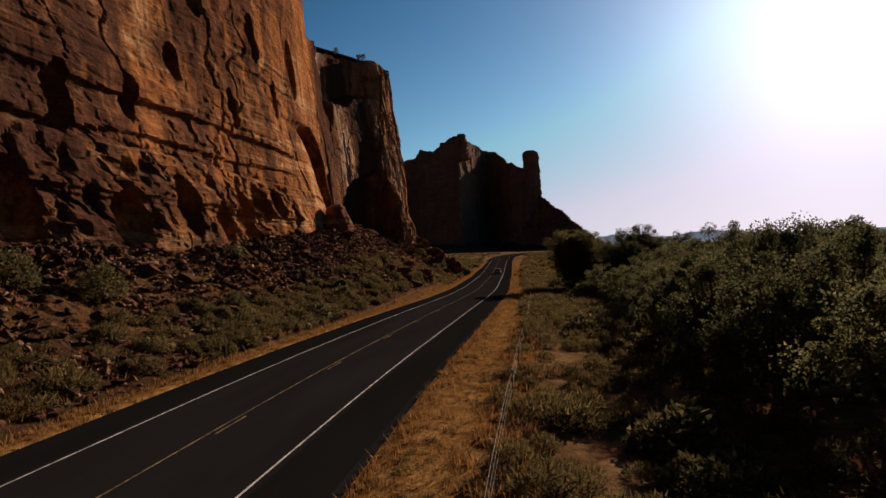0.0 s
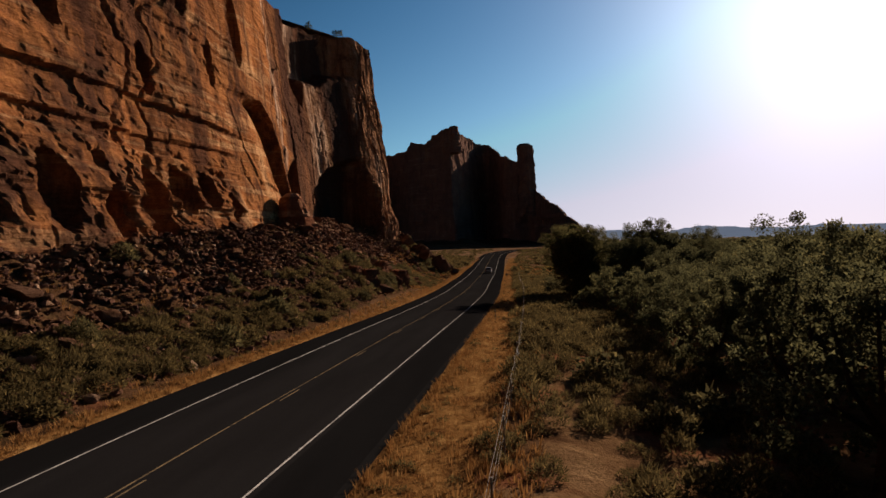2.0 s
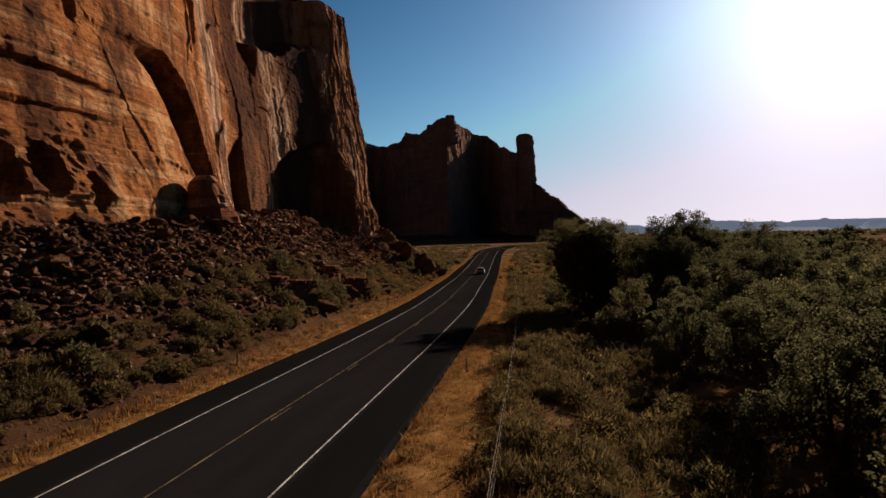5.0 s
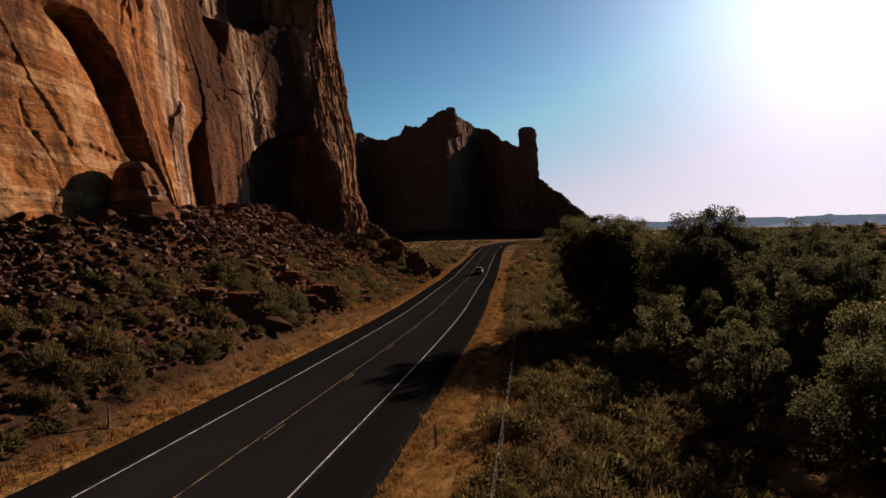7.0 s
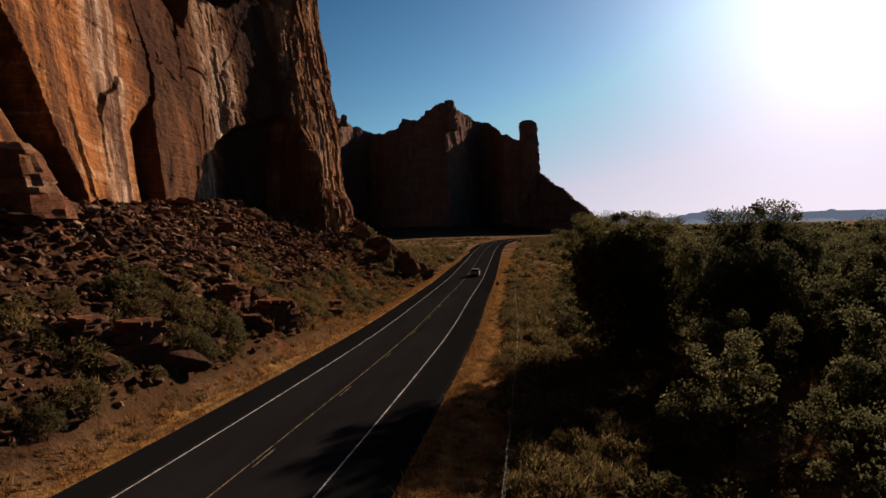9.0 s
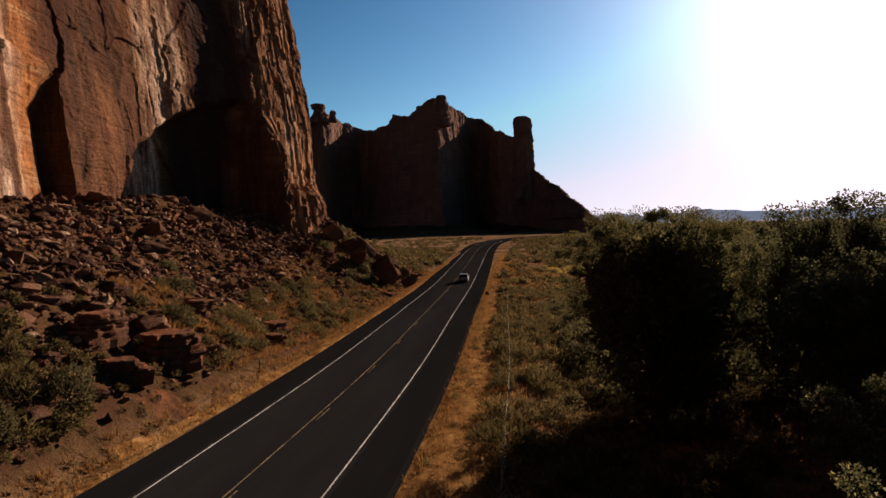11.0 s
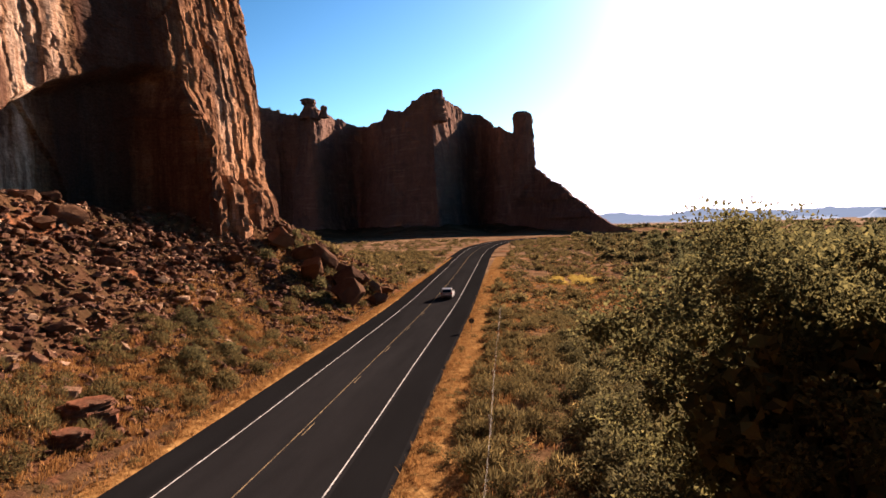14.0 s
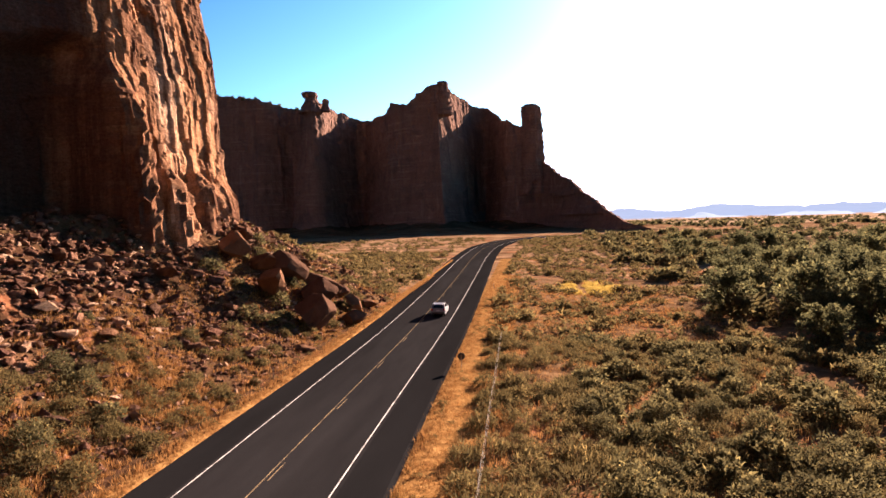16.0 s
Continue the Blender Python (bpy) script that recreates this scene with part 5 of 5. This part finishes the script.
# the riverside wood thickens away from the road
wx, wy = [], []
while len(wx) < 58:
    y = RNG.uniform(176, 330)
    x = 27 + 0.10 * (y - 176) + RNG.random() ** 1.4 * (42 + 0.35 * (y - 176))
    if all((x - a) ** 2 + (y - b) ** 2 > 20 for a, b in zip(wx, wy)):
        wx.append(x), wy.append(y)
        tree(x, y, FAR[len(wx) % 3], RNG.uniform(0.5, 0.9), "dark green cottonwood in the riverside wood")

# junipers along the rims
_na, _nb = normals_of(PLAN_A), normals_of(PLAN_B)
for y in (138.5, 141, 147, 158, 181, 189, 192.5, 203):
    k = int(np.argmin(np.abs(PLAN_A[:, 1] - y) + (PLAN_A[:, 0] < -50) * 99))
    q = PLAN_A[k] - _na[k] * (4.6 + 4.0)
    t = tree(q[0], q[1], MID[k % 4], 0.3, "small dark juniper on the cliff rim")
    t.location.z = top_a[k] + 0.3
for x in np.linspace(-262, -178, 17):
    k = int(np.argmin(np.abs(PLAN_B[:, 0] - x)))
    q = PLAN_B[k] - _nb[k] * RNG.uniform(2.5, 4.5)
    t = tree(q[0], q[1], FAR[k % 3], RNG.uniform(0.3, 0.5), "small dark juniper on the mesa rim")
    t.location.z = crest_b[k] - 2.0
brush("far_woods", [shrub_shape(26, 0.9, 0.9, 0.8, 0.2) for _ in range(3)], spread(2600, 60, 900, 430, 1500, 4, 0.0, 96), 1.2, 3.4, M_brush, "dark scrub scattered over the distant plain")


# ---- car ----
M_silver = plain_material("silver_car_paint", (0.20, 0.20, 0.21), 0.38, 0.1)
M_glass_dark = plain_material("tinted_glass", (0.015, 0.016, 0.018), 0.08, 0.0, 0.7)
M_tyre = plain_material("tyre_rubber", (0.02, 0.02, 0.02), 0.85)
M_trim = plain_material("black_plastic_trim", (0.03, 0.03, 0.032), 0.6)
M_alloy = plain_material("alloy_rim", (0.5, 0.5, 0.52), 0.35, 0.9)
M_tail = plain_material("red_lamp_lens", (0.35, 0.02, 0.015), 0.2)
M_steel = plain_material("galvanised_steel", (0.22, 0.20, 0.18), 0.8, 0.0, 0.1)
M_post = plain_material("weathered_post", (0.20, 0.15, 0.11), 0.9)
M_tip = plain_material("faded_tip_paint", (0.30, 0.27, 0.22), 0.8)
M_reflector = plain_material("white_reflector", (0.5, 0.5, 0.48), 0.4)


def box(bm, x0, x1, y0, y1, z0, z1, bevel=0.0):
    made = bmesh.ops.create_cube(bm, size=1.0)["verts"]
    for v in made:
        v.co = Vector((x0 + (v.co.x + 0.5) * (x1 - x0), y0 + (v.co.y + 0.5) * (y1 - y0), z0 + (v.co.z + 0.5) * (z1 - z0)))
    if bevel:
        edges = list({e for v in made for e in v.link_edges})
        bmesh.ops.bevel(bm, geom=edges, offset=bevel, segments=2, affect="EDGES")
    return made


def slab(bm, outline, x0, x1):
    """A plate across the car from a side outline of (y, z); x0 and x1 may be functions of z."""
    f0 = [bm.verts.new((x0(z) if callable(x0) else x0, y, z)) for y, z in outline]
    f1 = [bm.verts.new((x1(z) if callable(x1) else x1, y, z)) for y, z in outline]
    bm.faces.new(f0[::-1])
    bm.faces.new(f1)
    n = len(outline)
    for i in range(n):
        bm.faces.new((f0[i], f0[(i + 1) % n], f1[(i + 1) % n], f1[i]))


def half(z):
    return 0.90 - 0.17 * max(0.0, z - 0.95) ** 1.0 / 0.7 - 0.06 * max(0.0, 0.5 - z)


def car(m):
    c = tagged(new("car"), "silver hatchback utility car driving on the asphalt lane", "car")
    bm = bmesh.new()
    lower = [(-2.22, 0.34), (-2.28, 0.60), (-2.24, 0.95), (-2.16, 1.02), (-1.0, 1.03), (0.6, 1.02), (1.1, 1.0), (1.95, 0.88), (2.20, 0.74), (2.26, 0.50), (2.18, 0.30), (1.78, 0.27), (1.74, 0.52), (1.55, 0.68), (1.28, 0.68), (1.08, 0.52), (1.04, 0.27),
             (-1.02, 0.27), (-1.06, 0.52), (-1.26, 0.68), (-1.53, 0.68), (-1.72, 0.52), (-1.76, 0.27)]
    slab(bm, lower, lambda z: -half(z), half)
    bmesh.ops.recalc_face_normals(bm, faces=bm.faces)
    body = part("body", bm, M_silver, c)
    bm = bmesh.new()
    cabin = [(-2.16, 1.0), (-1.86, 1.50), (-1.70, 1.58), (-0.9, 1.64), (0.0, 1.15), (0.35, 1.55), (1.12, 1.0)]
    slab(bm, cabin, lambda z: -half(z), half)
    bmesh.ops.recalc_face_normals(bm, faces=bm.faces)
    part("roof", bm, M_silver, c)
    for sgn in (-1, 1):
        for outline, name in (([(-1.80, 1.08), (-1.62, 1.46), (-1.22, 1.53), (-1.18, 1.08)], "quarter_window"), ([(-1.10, 1.08), (-1.12, 1.53), (-0.30, 1.55), (-0.28, 1.08)], "rear_side_window"), ([(-0.20, 1.08), (-0.22, 1.55), (0.25, 1.50), (0.85, 1.08)], "front_side_window")):
            bm = bmesh.new()
            slab(bm, outline, lambda z, s=sgn: s * (half(z) - 0.02), lambda z, s=sgn: s * (half(z) + 0.006))
            bmesh.ops.recalc_face_normals(bm, faces=bm.faces)
            part(name, bm, M_glass_dark, c)
        bm = bmesh.new()
        box(bm, sgn * 0.78 - 0.11, sgn * 0.78 + 0.11, -2.30, -2.14, 0.78, 1.04, 0.03)
        part("tail_light", bm, M_tail, c)
        bm = bmesh.new()
        box(bm, sgn * 0.98 - 0.09, sgn * 0.98 + 0.09, 0.62, 0.74, 1.02, 1.17, 0.03)
        part("wing_mirror", bm, M_silver, c)
        bm = bmesh.new()
        box(bm, sgn * 0.62 - 0.02, sgn * 0.62 + 0.02, -1.6, 0.1, 1.66, 1.70, 0.01)
        part("roof_rail", bm, M_trim, c)
        for y in (-1.39, 1.41):
            v, f = tube([(sgn * 0.68, y, 0.335), (sgn * 0.70, y, 0.335), (sgn * 0.86, y, 0.335), (sgn * 0.885, y, 0.335)], [0.27, 0.335, 0.335, 0.27], 20)
            wheel = part("wheel", mesh("wheel", v, f, M_tyre, True), None, c, "black rubber tyre")
            v, f = tube([(sgn * 0.80, y, 0.335), (sgn * 0.875, y, 0.335), (sgn * 0.89, y, 0.335)], [0.24, 0.22, 0.03], 16)
            part("rim", mesh("rim", v, f, M_alloy), None, wheel, "alloy rim")
    bm = bmesh.new()
    rear = [bm.verts.new(p) for p in ((-0.66, -2.135, 1.07), (0.66, -2.135, 1.07), (0.60, -1.90, 1.46), (-0.60, -1.90, 1.46))]
    g = bmesh.ops.extrude_face_region(bm, geom=[bm.faces.new(rear)])
    for v in (e for e in g["geom"] if isinstance(e, bmesh.types.BMVert)):
        v.co += Vector((0, -0.012, 0.008))
    part("rear_window", bm, M_glass_dark, c)
    bm = bmesh.new()
    box(bm, -0.84, 0.84, -2.36, -2.18, 0.34, 0.58, 0.04)
    part("rear_bumper", bm, M_trim, c)
    bm = bmesh.new()
    box(bm, -0.26, 0.26, -2.30, -2.27, 0.72, 0.84, 0.005)
    part("number_plate", bm, M_reflector, c, "plain pale plate")
    bm = bmesh.new()
    box(bm, -0.60, 0.60, -2.02, -1.80, 1.56, 1.60, 0.012)
    part("roof_spoiler", bm, M_silver, c)
    bm = bmesh.new()
    wind = [bm.verts.new(p) for p in ((-0.68, 1.10, 1.03), (0.68, 1.10, 1.03), (0.60, 0.40, 1.53), (-0.60, 0.40, 1.53))]
    g = bmesh.ops.extrude_face_region(bm, geom=[bm.faces.new(wind)])
    for v in (e for e in g["geom"] if isinstance(e, bmesh.types.BMVert)):
        v.co += Vector((0, 0.012, 0.01))
    part("windscreen", bm, M_glass_dark, c)
    c.matrix_world = m
    return c


def on_road(y, offset):
    return float(np.interp(y, ROAD[:150, 1], ROAD[:150, 0])) + offset


car(pose(on_road(211, 1.75), 211, float(road_z(211)) + 0.045, 0, 0, 1.5))


# ---- fence, marker posts and sign ----
def fence_post(x, y):
    z = float(ground_z(x, y)[0])
    t = tagged(new("fence_post"), "thin weathered steel fence post in the scrub", "post", "fence posts along the road")
    bm = bmesh.new()
    box(bm, -0.025, 0.025, -0.006, 0.006, -0.3, 1.35)
    box(bm, -0.006, 0.006, -0.03, 0.0, -0.3, 1.35)
    part("stake", bm, M_post, t)
    bm = bmesh.new()
    box(bm, -0.028, 0.028, -0.033, 0.010, 1.22, 1.36)
    part("painted_tip", bm, M_tip, t, "pale painted tip")
    t.matrix_world = pose(x, y, z, 0, 0, 0)
    return t


first = fence_post(on_road(6, 10.3), 6)
stations = np.arange(6, 190, 5.5)
for y in stations[1:]:
    x = on_road(y, 10.3) + 0.08 * math.sin(y)
    copy_thing(first, pose(x, y, float(ground_z(x, y)[0]), 1.5 * math.sin(y * 3), 2 * math.sin(y * 1.7), 0))
wires = tagged(new("fence_wire"), "slack steel fence wire strung between the posts", "fence")
for k, h in enumerate((1.22, 0.85, 0.5)):
    pts = []
    for y in np.arange(2, 192, 2.75):
        x = on_road(y, 10.3)
        sag = 0.0 if abs((y - 6) / 5.5 - round((y - 6) / 5.5)) < 0.1 else 0.035
        pts.append((x, y, float(ground_z(x, 5.5 * round((y - 6) / 5.5) + 6)[0]) + h - sag))
    v, f = tube(pts, [0.006 if k == 0 else 0.004] * len(pts), 4)
    part("strand", mesh("strand", v, f, M_steel), None, wires)


def marker_post(x, y, h=1.1):
    z = float(ground_z(x, y)[0])
    t = tagged(new("marker_post"), "slim roadside marker post with a small reflector", "post", "marker posts")
    bm = bmesh.new()
    box(bm, -0.05, 0.05, -0.012, 0.012, -0.2, h, 0.004)
    part("stake", bm, M_post, t)
    bm = bmesh.new()
    box(bm, -0.04, 0.04, -0.022, -0.012, h - 0.16, h - 0.04)
    part("reflector", bm, M_reflector, t, "pale reflector")
    t.matrix_world = pose(x, y, z)


for x, y in ((on_road(82, 7.6), 82), (on_road(129.6, -7.3), 129.6), (on_road(175.5, -7.3), 175.5), (on_road(83, -7.3), 83), (on_road(37, -7.3), 37), (on_road(238, 7.4), 238)):
    marker_post(x, y)


def road_sign(x, y):
    z = float(ground_z(x, y)[0])
    t = tagged(new("road_sign"), "small round sign seen from behind on a thin post", "sign")
    bm = bmesh.new()
    box(bm, -0.03, 0.03, -0.02, 0.02, -0.3, 1.3, 0.005)
    part("post", bm, M_post, t)
    v, f = tube([(0, 0.020, 1.15), (0, 0.022, 1.15), (0, 0.032, 1.15), (0, 0.034, 1.15)], [0.02, 0.3, 0.3, 0.02], 20)
    part("sign_plate", mesh("sign_plate", v, f, M_trim), None, t, "dark unlit back of the plate")
    t.matrix_world = pose(x, y, z)


road_sign(on_road(180, 7.3), 180)
